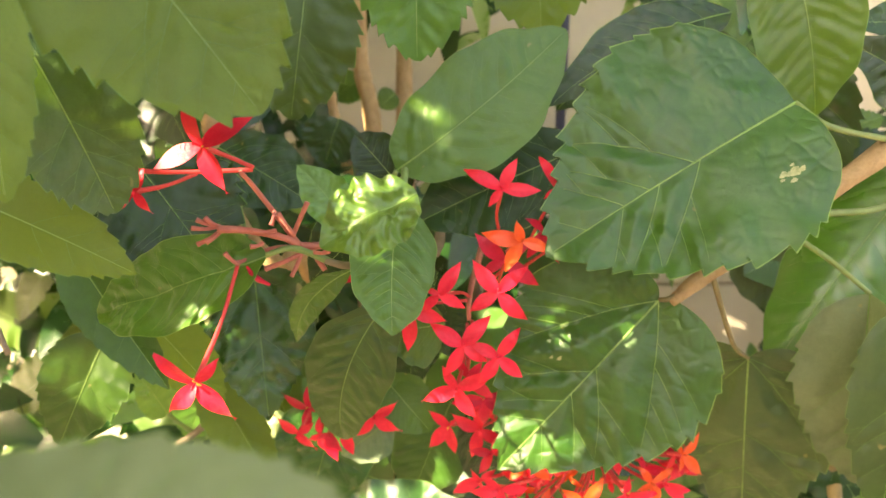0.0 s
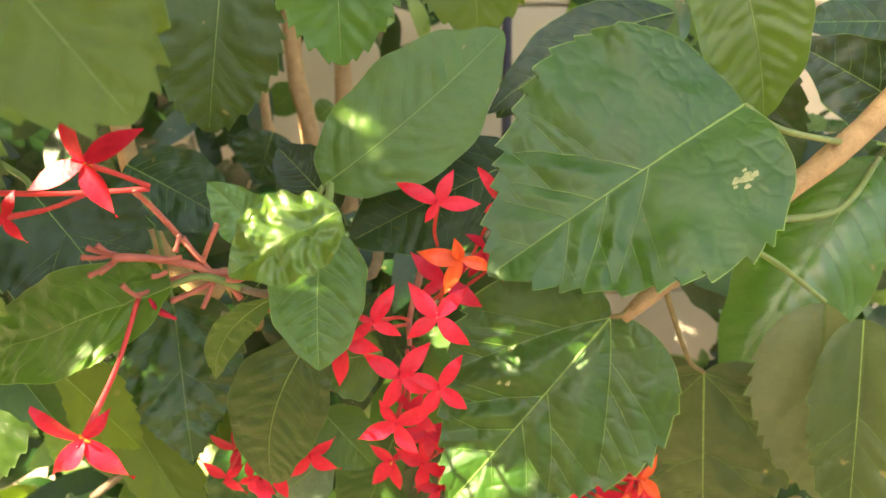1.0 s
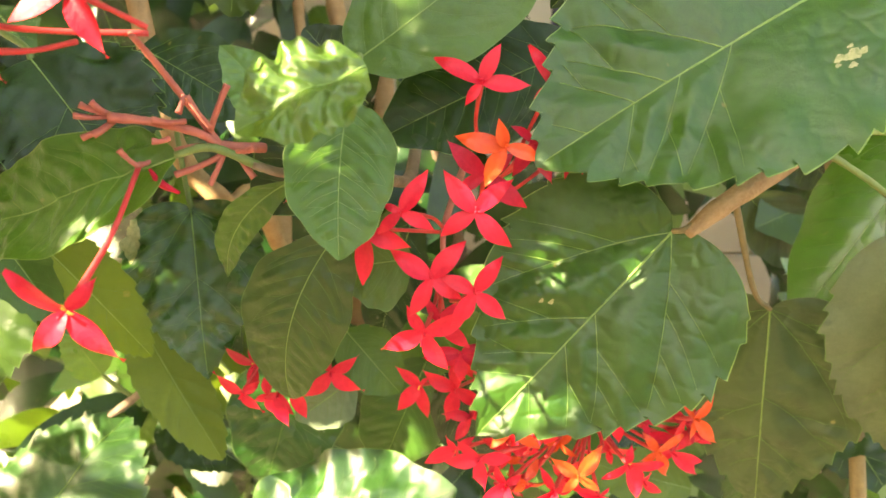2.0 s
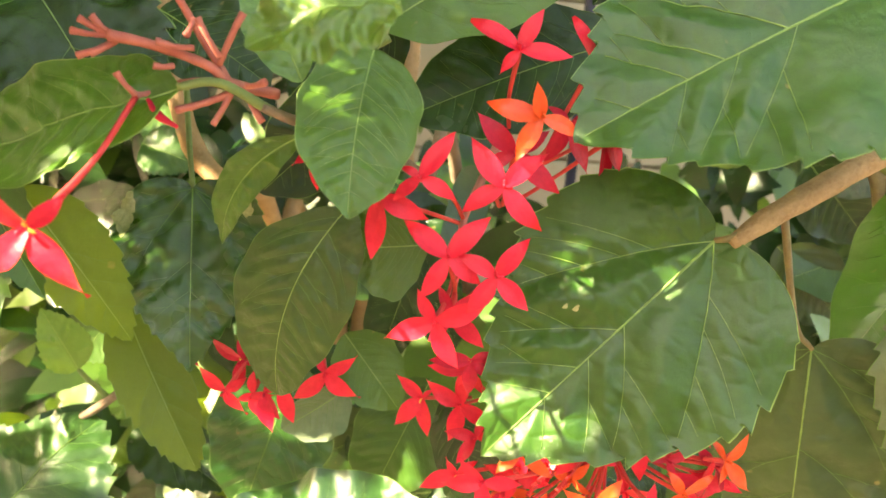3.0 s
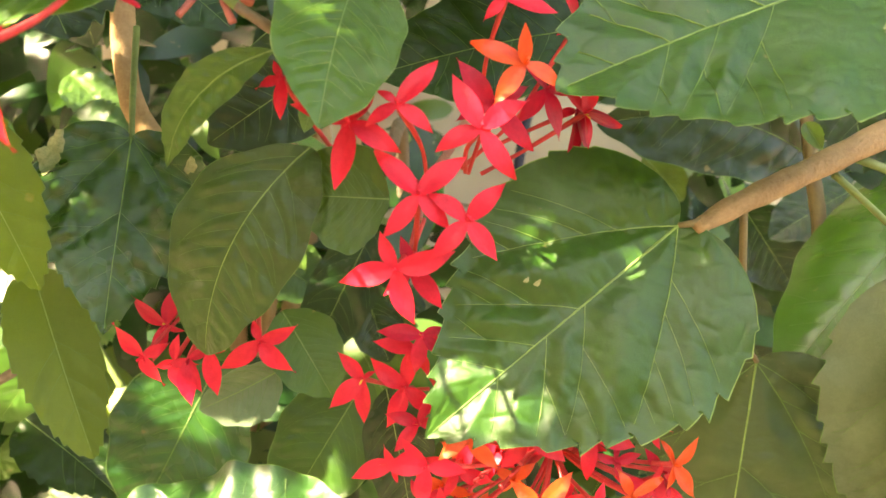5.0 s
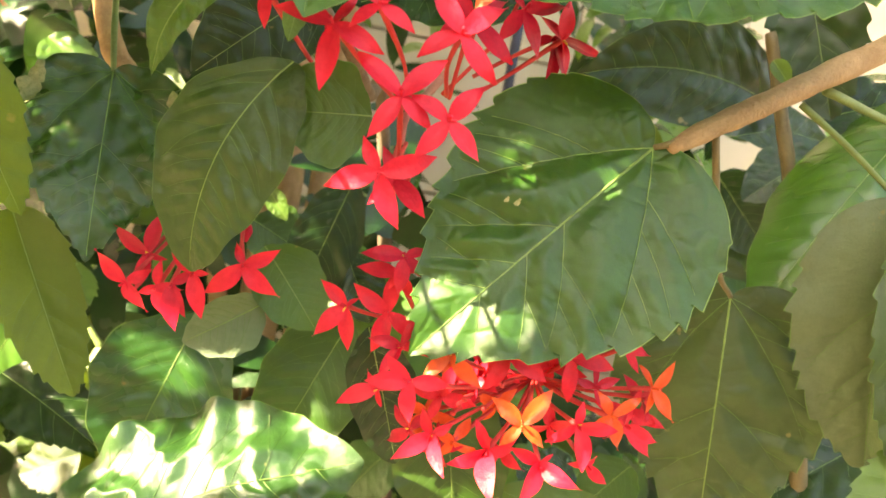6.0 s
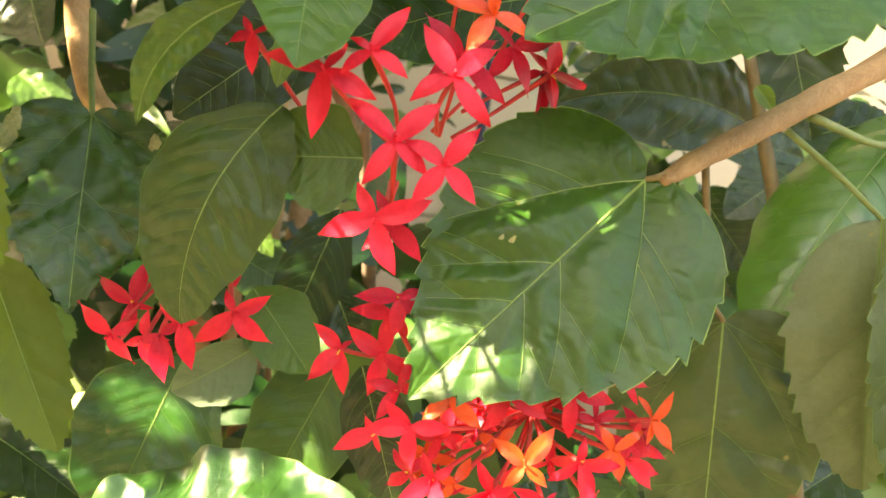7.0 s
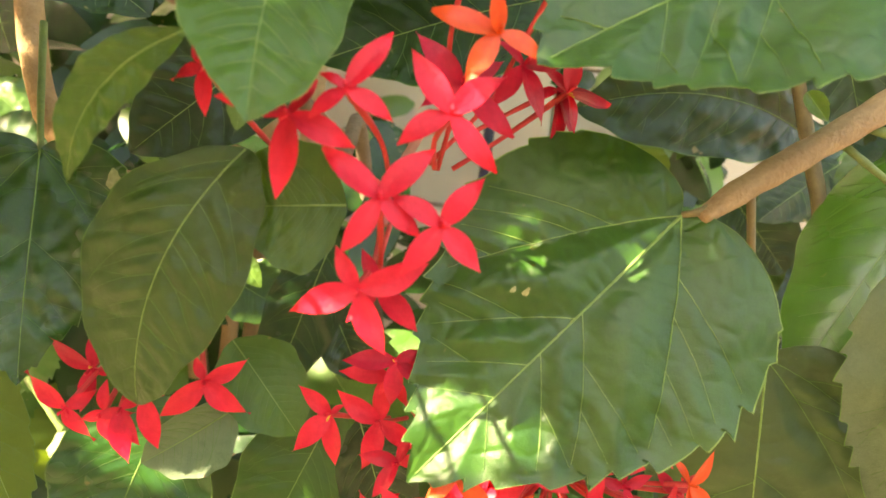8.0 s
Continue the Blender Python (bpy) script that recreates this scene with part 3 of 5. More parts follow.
leaf(tan, "ovate", GLOSSY, (0.2783, 0.3500, 0.7555), (0.1994, 0.3400, 0.7087), 0.0406, (-0.57, -0.70, 0.44), seed=10, fold=0.2)
leaf(tan, "broad", MID, (0.2035, 0.2400, 0.7642), (0.1636, 0.2400, 0.7375), 0.0317, (-0.60, -0.61, 0.52), seed=11)
leaf(upper, "ellip", MID, (0.1257, 0.2620, 0.9835), (0.1419, 0.2550, 0.9156), 0.0377, (-0.45, -0.89, 0.10), seed=12, fine=1.3, sway=-0.04, arch=0.06, quilt=0.05)
leaf(ixora, "long", GLOSSY, (0.2541, 0.3100, 0.9543), (0.1757, 0.3000, 0.9541), 0.0290, (-0.57, -0.80, 0.20), seed=13, quilt=0.03)
leaf(ixora, "long", GLOSSY, (0.2393, 0.2850, 0.9075), (0.1699, 0.2900, 0.9463), 0.0370, (-0.57, -0.78, 0.27), seed=14, quilt=0.03, ruffle=0.05, fine=1.3)
leaf(hibiscus, "broad", GLOSSY, (0.1891, 0.3300, 0.8828), (0.2357, 0.3300, 0.9003), 0.0355, (-0.51, -0.78, 0.35), seed=15)
leaf(hibiscus, "broad", MID, (0.2016, 0.3600, 0.9001), (0.2348, 0.3600, 0.9135), 0.0207, (-0.50, -0.81, 0.31), seed=16)
# oval leaves round the flowers
leaf(ixora, "ellip", MID, (-0.0133, 0.2240, 0.8861), (-0.0144, 0.2060, 0.8461), 0.0290, (0.20, -0.97, 0.11), stalk=[(-0.0115, 0.2280, 0.8913), (-0.0114, 0.2350, 0.8977)], fine=1.6, seed=17, fold=0.1, quilt=0.055, arch=0.05, sway=0.03, crinkle=0.010, veins=VEIN)
leaf(ixora, "ellip", YOUNG, (-0.0057, 0.1980, 0.8936), (-0.0336, 0.1880, 0.8796), 0.0250, (0.09, -0.78, 0.62), fine=1.6, seed=18, ruffle=0.13, quilt=0.02, fold=0.2, curl=-0.1, arch=0.08, crumple=0.06, crinkle=0.03)
leaf(ixora, "ellip", MID, (-0.0153, 0.2500, 0.8957), (0.0483, 0.2620, 0.9476), 0.0425, (0.04, -0.96, 0.29), stalk=[(-0.0179, 0.2500, 0.8897), (-0.0124, 0.2500, 0.8930)], fine=1.5, seed=19, fold=0.06, sway=0.03, quilt=0.035, crinkle=0.015)
leaf(ixora, "ellip", GLOSSY, (0.0594, 0.2770, 0.9024), (-0.0087, 0.2720, 0.8717), 0.0432, (-0.08, -0.92, 0.39), seed=20, fine=1.3)
leaf(ixora, "ellip", BROAD, (-0.0200, 0.2450, 0.8450), (-0.0395, 0.2540, 0.7835), 0.0350, (0.07, -0.89, 0.42), fine=2.2, seed=21, crinkle=0.012, sway=0.09, quilt=0.060, fold=0.06, ruffle=0.02, arch=0.08, curl=-0.08, rib=VEIN, crumple=0.008)
leaf(ixora, "ellip", MID, (0.0030, 0.2500, 0.8353), (-0.0231, 0.2500, 0.8317), 0.0303, (0.07, -1.00, 0.04), seed=22, fine=1.2, quilt=0.05)
leaf(ixora, "long", MID, (-0.0295, 0.2240, 0.8638), (-0.0526, 0.2360, 0.8325), 0.0112, (0.24, -0.93, 0.27), seed=23, crinkle=0.04, sway=0.13, ruffle=0.08, fold=0.2, fine=1.2, crumple=0.03)
leaf(ixora, "ellip", MID, (-0.0554, 0.2100, 0.8722), (-0.1191, 0.2220, 0.8482), 0.0327, (0.31, -0.75, 0.59), stalk=[(-0.0466, 0.2120, 0.8740), (-0.0346, 0.2150, 0.8685)], seed=24, fine=1.5, quilt=0.06, ruffle=0.04, sway=-0.03, crumple=0.035, veins=VEIN)
leaf(hibiscus, "broad", GLOSSY, (-0.1112, 0.2500, 0.8961), (-0.0819, 0.2400, 0.8595), 0.0524, (0.43, -0.84, 0.34), stalk=[(-0.1161, 0.2550, 0.9004), (-0.1415, 0.2700, 0.9113)], seed=25, fine=1.3)
leaf(ixora, "ellip", GLOSSY, (-0.0948, 0.2900, 0.9014), (-0.0534, 0.2800, 0.8786), 0.0339, (0.31, -0.90, 0.29), seed=26)
leaf(ixora, "long", YOUNG, (-0.0309, 0.2260, 0.8769), (-0.0479, 0.2280, 0.8997), 0.0168, (0.24, -0.92, 0.30), seed=27, ruffle=0.1, quilt=0.03, sway=0.05)
leaf(ixora, "ellip", GLOSSY, (-0.0129, 0.2750, 0.8831), (-0.0339, 0.2750, 0.9078), 0.0256, (0.08, -0.93, 0.37), seed=28)
leaf(hibiscus, "heart", SHINE_DARK, (-0.0855, 0.3000, 0.8410), (-0.0770, 0.2800, 0.7780), 0.0520, (0.24, -0.93, 0.26), stalk=[(-0.0911, 0.3100, 0.8557), (-0.1013, 0.3300, 0.8833)], seed=29, fine=1.6, crinkle=0.035, scars=[(0.1, 0.8, 0.004), (0.2, 0.86, 0.005), (0.13, -0.75, 0.003)], quilt=0.05, ruffle=0.04, crumple=0.02)
# leaves at the edges of the view
leaf(near, "broad", OLIVE, (-0.0746, 0.1500, 0.9649), (-0.0364, 0.1430, 0.9182), 0.0515, (0.44, -0.89, 0.07), seed=30, fine=1.8, quilt=0.05, crinkle=0.012)
leaf(near, "broad", BROAD, (-0.0920, 0.1580, 0.9309), (-0.0804, 0.1650, 0.8933), 0.0299, (0.58, -0.76, 0.30), seed=31, fine=1.4)
leaf(near, "ovate", OLIVE, (-0.1224, 0.1700, 0.8973), (-0.0837, 0.1800, 0.8735), 0.0228, (0.46, -0.78, 0.43), seed=32, fine=1.2)
leaf(near, "broad", OLIVE, (-0.0838, 0.1250, 0.9499), (-0.0782, 0.1200, 0.9026), 0.0162, (0.72, -0.70, 0.05), seed=33, fine=1.2)
leaf(upper, "broad", BROAD, (-0.0550, 0.3000, 0.9767), (-0.0652, 0.3000, 0.9130), 0.0501, (0.20, -0.97, 0.12), seed=34, fine=1.3)
leaf(upper, "broad", MID, (-0.0076, 0.2500, 0.9877), (-0.0074, 0.2500, 0.9353), 0.0430, (0.04, -1.00, 0.04), seed=35, fine=1.3)
leaf(upper, "broad", OLIVE, (0.0435, 0.3200, 1.0017), (0.0471, 0.3200, 0.9514), 0.0535, (-0.13, -0.99, 0.03), seed=36)
leaf(ixora, "long", GLOSSY, (0.1214, 0.2900, 0.9572), (0.0453, 0.2800, 0.9187), 0.0280, (-0.27, -0.93, 0.24), seed=37, quilt=0.03, sway=0.06, fine=1.2)
leaf(ixora, "long", GLOSSY, (0.0710, 0.3000, 0.9374), (0.0521, 0.3000, 0.9171), 0.0173, (-0.19, -0.94, 0.27), seed=38)
# lower left
leaf(low, "ovate", OLIVE, (-0.1178, 0.2500, 0.8413), (-0.0952, 0.2750, 0.7896), 0.0255, (0.41, -0.79, 0.45), seed=39, fine=1.3, fold=0.2)
leaf(low, "broad", OLIVE, (-0.1173, 0.3150, 0.7889), (-0.0824, 0.3050, 0.7281), 0.0280, (0.15, -0.90, 0.41), seed=40, fine=1.3, fold=0.25)
leaf(low, "ovate", BROAD, (-0.1411, 0.2500, 0.8655), (-0.1037, 0.2400, 0.8117), 0.0240, (0.03, -0.87, 0.49), seed=41, fold=0.4)
leaf(low, "ovate", BROAD, (-0.1385, 0.2650, 0.8258), (-0.1618, 0.2600, 0.7767), 0.0359, (0.39, -0.67, 0.64), seed=42, fine=1.2)
leaf(low, "broad", SHINY, (-0.1724, 0.3000, 0.6898), (-0.1446, 0.3500, 0.7256), 0.0698, (0.19, -0.32, 0.93), seed=43, fine=1.4, quilt=0.02, curl=-0.15, crumple=0.03)
leaf(low, "ovate", YOUNG, (-0.1495, 0.3400, 0.7523), (-0.1604, 0.3300, 0.7816), 0.0207, (0.42, -0.72, 0.55), stalk=[(-0.1465, 0.3450, 0.7448), (-0.1415, 0.3500, 0.7364)], seed=44)
stem("twig", low, [(-0.1793, 0.3500, 0.7066), (-0.1526, 0.3500, 0.7255), (-0.1319, 0.3500, 0.7427), (-0.1177, 0.3700, 0.7619)], [0.00196, 0.00220, 0.00196, 0.00182], BARK_GREY)
leaf(low, "ovate", GLOSSY, (-0.1365, 0.3700, 0.7139), (-0.0876, 0.3600, 0.6892), 0.0337, (0.26, -0.70, 0.66), seed=45)
leaf(ixora, "ellip", SHINE_DARK, (-0.0586, 0.3700, 0.7527), (-0.0789, 0.3600, 0.6803), 0.0599, (0.20, -0.84, 0.50), seed=46, fine=1.2)
leaf(ixora, "ellip", BROAD, (0.0074, 0.3350, 0.7642), (-0.0157, 0.3350, 0.7046), 0.0430, (0.03, -0.88, 0.48), seed=47, fine=1.2)
leaf(ixora, "ellip", MID, (-0.0265, 0.3000, 0.7914), (-0.0037, 0.2950, 0.7654), 0.0259, (0.07, -0.93, 0.37), seed=48)
leaf(ixora, "ellip", PALE, (-0.0229, 0.2950, 0.7722), (-0.0464, 0.2900, 0.7558), 0.0212, (0.16, -0.98, -0.15), seed=49, curl=0.3)
leaf(ixora, "ellip", SHINY, (-0.0768, 0.2820, 0.6900), (0.0203, 0.2900, 0.7239), 0.0661, (-0.14, -0.78, 0.61), seed=50, ruffle=0.1, fine=2.4, quilt=0.02, curl=-0.1, crinkle=0.02, crumple=0.04)
leaf(ixora, "ellip", BROAD, (0.0503, 0.3350, 0.7498), (0.0672, 0.3350, 0.6759), 0.0481, (-0.16, -0.83, 0.53), seed=51)
leaf(ixora, "ellip", OLIVE, (0.1504, 0.3600, 0.6775), (0.0884, 0.3600, 0.6945), 0.0296, (-0.29, -0.78, 0.56), seed=52)
leaf(ixora, "ellip", GLOSSY, (0.0146, 0.3100, 0.7675), (0.0345, 0.3200, 0.7142), 0.0263, (-0.07, -0.88, 0.47), seed=53)
leaf(ixora, "long", GLOSSY, (-0.0007, 0.3700, 0.8259), (-0.0207, 0.3700, 0.7516), 0.0312, (0.04, -0.95, 0.32), seed=54)
leaf(ixora, "ellip", GLOSSY, (-0.0148, 0.2900, 0.8861), (-0.0566, 0.2850, 0.8428), 0.0346, (0.20, -0.97, 0.14), seed=55, fine=1.2)
leaf(hibiscus, "ellip", GLOSSY, (0.1911, 0.3600, 0.8923), (0.0848, 0.3450, 0.8847), 0.0499, (-0.30, -0.92, -0.22), seed=56, sway=0.1, fine=1.3)
leaf(upper, "broad", GLOSSY, (0.1731, 0.3300, 0.9478), (0.1901, 0.3200, 0.8818), 0.0367, (-0.55, -0.83, -0.03), seed=57)
leaf(behind, "ellip", GLOSSY, (0.2140, 0.4500, 0.8733), (0.2567, 0.4500, 0.8299), 0.0463, (-0.49, -0.84, 0.23), seed=101)
leaf(behind, "ellip", GLOSSY, (0.2588, 0.4200, 0.8919), (0.2161, 0.4200, 0.8560), 0.0364, (-0.53, -0.83, 0.18), seed=102)
leaf(behind, "ellip", GLOSSY, (0.2945, 0.4400, 0.8434), (0.2547, 0.4400, 0.7944), 0.0459, (-0.55, -0.78, 0.30), seed=103)
leaf(behind, "ellip", DUSTY, (0.2091, 0.4600, 0.8221), (0.2566, 0.4600, 0.7775), 0.0438, (-0.46, -0.82, 0.33), seed=104)
leaf(behind, "ellip", GLOSSY, (0.2024, 0.4400, 0.9068), (0.2757, 0.4400, 0.9027), 0.0313, (-0.52, -0.85, 0.13), seed=105)
leaf(behind, "ellip", BROAD, (0.2699, 0.4000, 0.9043), (0.2494, 0.4000, 0.8622), 0.0285, (-0.59, -0.79, 0.16), seed=106)
leaf(behind, "ellip", OLIVE, (0.1358, 0.4200, 0.8872), (0.1631, 0.4200, 0.8676), 0.0232, (-0.40, -0.89, 0.22), seed=107)
leaf(behind, "ellip", MID, (0.2394, 0.4600, 0.8488), (0.2755, 0.4600, 0.8051), 0.0405, (-0.53, -0.77, 0.34), seed=108)
leaf(behind, "ellip", OLIVE, (0.2679, 0.4400, 0.8754), (0.2874, 0.4400, 0.8421), 0.0290, (-0.59, -0.75, 0.28), seed=109)
leaf(behind, "broad", MID, (-0.0360, 0.5500, 0.9274), (-0.0489, 0.5500, 0.9163), 0.0200, (0.08, -0.94, 0.33), seed=110)
leaf(behind, "broad", MID, (-0.0688, 0.6000, 0.9400), (-0.0939, 0.6000, 0.9231), 0.0296, (0.13, -0.94, 0.32), seed=111)
leaf(behind, "broad", GLOSSY, (-0.0743, 0.5000, 0.9086), (-0.0859, 0.5000, 0.8755), 0.0460, (0.15, -0.91, 0.38), seed=112)
leaf(behind, "ovate", MID, (-0.2161, 0.4200, 0.7892), (-0.1794, 0.4200, 0.7654), 0.0361, (0.43, -0.77, 0.46), seed=113)
leaf(behind, "ovate", BROAD, (-0.1862, 0.4500, 0.7469), (-0.2110, 0.4500, 0.7154), 0.0394, (0.39, -0.75, 0.53), seed=114)
leaf(behind, "ovate", MID, (-0.1617, 0.4400, 0.7268), (-0.1808, 0.4400, 0.6835), 0.0418, (0.34, -0.74, 0.58), seed=115)
leaf(behind, "ovate", BROAD, (-0.1596, 0.4200, 0.8513), (-0.1281, 0.4200, 0.8421), 0.0298, (0.36, -0.88, 0.33), seed=116)
leaf(behind, "ovate", YOUNG, (-0.2404, 0.5000, 0.6368), (-0.1875, 0.5000, 0.6348), 0.0449, (0.34, -0.70, 0.63), seed=117)
leaf(behind, "ovate", YOUNG, (-0.1775, 0.4500, 0.8758), (-0.1479, 0.4500, 0.8507), 0.0277, (0.38, -0.90, 0.20), seed=118)
leaf(behind, "ovate", MID, (-0.1745, 0.4600, 0.7392), (-0.1508, 0.4600, 0.6975), 0.0413, (0.33, -0.81, 0.48), seed=119)
leaf(behind, "ovate", YOUNG, (-0.1396, 0.4400, 0.7585), (-0.1521, 0.4400, 0.7259), 0.0333, (0.33, -0.83, 0.44), seed=120)
leaf(behind, "ovate", MID, (-0.1597, 0.5000, 0.6881), (-0.1754, 0.5000, 0.6362), 0.0491, (0.30, -0.78, 0.55), seed=121)
leaf(behind, "ellip", BROAD, (-0.0504, 0.4200, 0.7973), (-0.0219, 0.4200, 0.7838), 0.0329, (0.10, -0.93, 0.35), seed=122)
leaf(behind, "ellip", GLOSSY, (-0.0023, 0.4200, 0.7930), (0.0192, 0.4200, 0.7530), 0.0304, (-0.01, -0.92, 0.39), seed=123)
leaf(behind, "ovate", DUSTY, (-0.1156, 0.4200, 0.6632), (-0.1434, 0.4200, 0.6484), 0.0318, (0.28, -0.75, 0.60), seed=124)
leaf(behind, "ellip", BROAD, (0.0441, 0.4400, 0.6810), (0.0225, 0.4400, 0.6521), 0.0358, (-0.06, -0.81, 0.58), seed=125)
leaf(behind, "ellip", GLOSSY, (0.1405, 0.4000, 0.6802), (0.1064, 0.4000, 0.6950), 0.0363, (-0.27, -0.78, 0.56), seed=126)
leaf(behind, "ellip", BROAD, (0.1693, 0.4000, 0.7021), (0.1447, 0.4000, 0.6744), 0.0337, (-0.34, -0.76, 0.55), seed=127)
# near leaf under the lens; the pale colour stands in for sunlight on it
leaf(near, "broad", PALE, (-0.0438, 0.0440, 0.8849), (-0.0056, 0.0450, 0.8903), 0.0146, (0.30, -0.52, 0.80), seed=58, fine=1.2)
# spent cluster
stem("stalk", sparse, [(-0.0356, 0.2220, 0.8731), (-0.0447, 0.2150, 0.8743), (-0.0496, 0.2110, 0.8778), (-0.0605, 0.2080, 0.8807), (-0.0688, 0.2050, 0.8817)], [0.00137, 0.00131, 0.00113, 0.00111, 0.00136], STEM_RED)
stem("stalk", sparse, [(-0.0453, 0.2140, 0.8748), (-0.0521, 0.2120, 0.8854), (-0.0567, 0.2050, 0.8953), (-0.0580, 0.1970, 0.9005)], [0.00101, 0.00092, 0.00080, 0.00069], STEM_RED)
stem("stalk", sparse, [(-0.0468, 0.2120, 0.8782), (-0.0431, 0.2100, 0.8855), (-0.0411, 0.2100, 0.8896)], [0.00078, 0.00077, 0.00090], STEM_RED)
stem("stalk", sparse, [(-0.0451, 0.2140, 0.8738), (-0.0534, 0.2130, 0.8738), (-0.0619, 0.2120, 0.8705), (-0.0655, 0.2100, 0.8693)], [0.00094, 0.00087, 0.00086, 0.00107], STEM_RED)
stem("stalk", sparse, [(-0.0445, 0.2140, 0.8719), (-0.0509, 0.2130, 0.8690), (-0.0565, 0.2120, 0.8670)], [0.00087, 0.00080, 0.00094], STEM_RED)
stem("stalk", sparse, [(-0.0414, 0.2160, 0.8724), (-0.0392, 0.2150, 0.8689), (-0.0372, 0.2150, 0.8660)], [0.00088, 0.00081, 0.00096], STEM_RED)
stem("stalk", sparse, [(-0.0445, 0.2140, 0.8719), (-0.0459, 0.2130, 0.8684), (-0.0478, 0.2120, 0.8644)], [0.00073, 0.00073, 0.00073], STEM_RED)
stem("stub", sparse, [(-0.0689, 0.2080, 0.8820), (-0.0719, 0.2060, 0.8830), (-0.0752, 0.2050, 0.8847)], [0.00069, 0.00061, 0.00088], STEM_RED)
stem("stub", sparse, [(-0.0689, 0.2080, 0.8820), (-0.0727, 0.2060, 0.8816), (-0.0769, 0.2050, 0.8820)], [0.00069, 0.00062, 0.00088], STEM_RED)
stem("stub", sparse, [(-0.0683, 0.2080, 0.8810), (-0.0717, 0.2060, 0.8785), (-0.0755, 0.2050, 0.8767)], [0.00069, 0.00062, 0.00089], STEM_RED)
stem("stub", sparse, [(-0.0683, 0.2080, 0.8810), (-0.0703, 0.2060, 0.8788), (-0.0727, 0.2050, 0.8774)], [0.00069, 0.00062, 0.00089], STEM_RED)
stem("stub", sparse, [(-0.0689, 0.2080, 0.8820), (-0.0705, 0.2060, 0.8833), (-0.0725, 0.2050, 0.8854)], [0.00069, 0.00061, 0.00088], STEM_RED)
stem("stub", sparse, [(-0.0511, 0.2080, 0.8808), (-0.0546, 0.2060, 0.8806), (-0.0583, 0.2050, 0.8813)], [0.00069, 0.00062, 0.00088], STEM_RED)
stem("stub", sparse, [(-0.0454, 0.2080, 0.8795), (-0.0473, 0.2060, 0.8829), (-0.0495, 0.2050, 0.8869)], [0.00070, 0.00062, 0.00088], STEM_RED)
stem("stub", sparse, [(-0.0556, 0.2080, 0.8766), (-0.0571, 0.2060, 0.8760), (-0.0588, 0.2050, 0.8761)], [0.00070, 0.00062, 0.00089], STEM_RED)
stem("stub", sparse, [(-0.0639, 0.2080, 0.8696), (-0.0653, 0.2060, 0.8715), (-0.0670, 0.2050, 0.8740)], [0.00070, 0.00062, 0.00089], STEM_RED)
stem("stub", sparse, [(-0.0391, 0.2080, 0.8736), (-0.0364, 0.2060, 0.8738), (-0.0340, 0.2050, 0.8747)], [0.00070, 0.00062, 0.00090], STEM_RED)
stem("stub", sparse, [(-0.0512, 0.2080, 0.8869), (-0.0514, 0.2060, 0.8845), (-0.0518, 0.2050, 0.8829)], [0.00069, 0.00061, 0.00088], STEM_RED)
stem("bud", sparse, [(-0.0612, 0.2080, 0.8689), (-0.0583, 0.2070, 0.8655), (-0.0535, 0.2060, 0.8633)], [0.00042, 0.00113, 0.00042], CRIMSON)
flower(sparse, (-0.0660, 0.1890, 0.9084), [(-0.0703, 0.1890, 0.9222), (-0.0515, 0.1890, 0.9170), (-0.0601, 0.1890, 0.8949), (-0.0808, 0.1890, 0.9024)], (-0.0540, 0.1970, 0.9018), seed=1)
flower(sparse, (-0.0848, 0.1860, 0.8960), [(-0.0805, 0.1860, 0.8896), (-0.0919, 0.1860, 0.8901), (-0.0896, 0.1860, 0.9010), (-0.0816, 0.1860, 0.9029)], (-0.0740, 0.2050, 0.8991), seed=83)
flower(sparse, (-0.0927, 0.1860, 0.9024), [(-0.0861, 0.1860, 0.9036), (-0.0990, 0.1860, 0.8944), (-0.0982, 0.1860, 0.9079), (-0.0915, 0.1860, 0.9104)], (-0.0551, 0.2000, 0.9008), seed=84)
flower(sparse, (-0.0680, 0.1760, 0.8431), [(-0.0779, 0.1710, 0.8515), (-0.0613, 0.1760, 0.8498), (-0.0587, 0.1760, 0.8299), (-0.0770, 0.1760, 0.8327)], (-0.0644, 0.2090, 0.8690), bend=0.12, seed=4)
# hanging cluster
flower(column, (0.0230, 0.2360, 0.8904), [(0.0098, 0.2360, 0.8977), (0.0283, 0.2360, 0.9015), (0.0372, 0.2360, 0.8901), (0.0183, 0.2360, 0.8840)], (0.0243, 0.2620, 0.8714), seed=86)
flower(column, (0.0296, 0.2280, 0.8734), [(0.0155, 0.2280, 0.8763), (0.0269, 0.2220, 0.8817), (0.0404, 0.2280, 0.8694), (0.0241, 0.2280, 0.8619)], (0.0279, 0.2620, 0.8619), ORANGE, seed=87)
flower(column, (0.0215, 0.2250, 0.8554), [(0.0124, 0.2250, 0.8672), (0.0319, 0.2250, 0.8647), (0.0323, 0.2250, 0.8450), (0.0115, 0.2250, 0.8480)], (0.0238, 0.2620, 0.8475), seed=2)
flower(column, (0.0247, 0.2380, 0.8640), [(0.0136, 0.2380, 0.8743), (0.0377, 0.2380, 0.8543), (0.0335, 0.2380, 0.8710), (0.0161, 0.2380, 0.8582)], (0.0250, 0.2650, 0.8477), CRIMSON, seed=89)
flower(column, (0.0092, 0.2220, 0.8369), [(-0.0026, 0.2220, 0.8454), (0.0189, 0.2220, 0.8480), (0.0027, 0.2220, 0.8253), (0.0183, 0.2220, 0.8304)], (0.0132, 0.2620, 0.8142), seed=90)
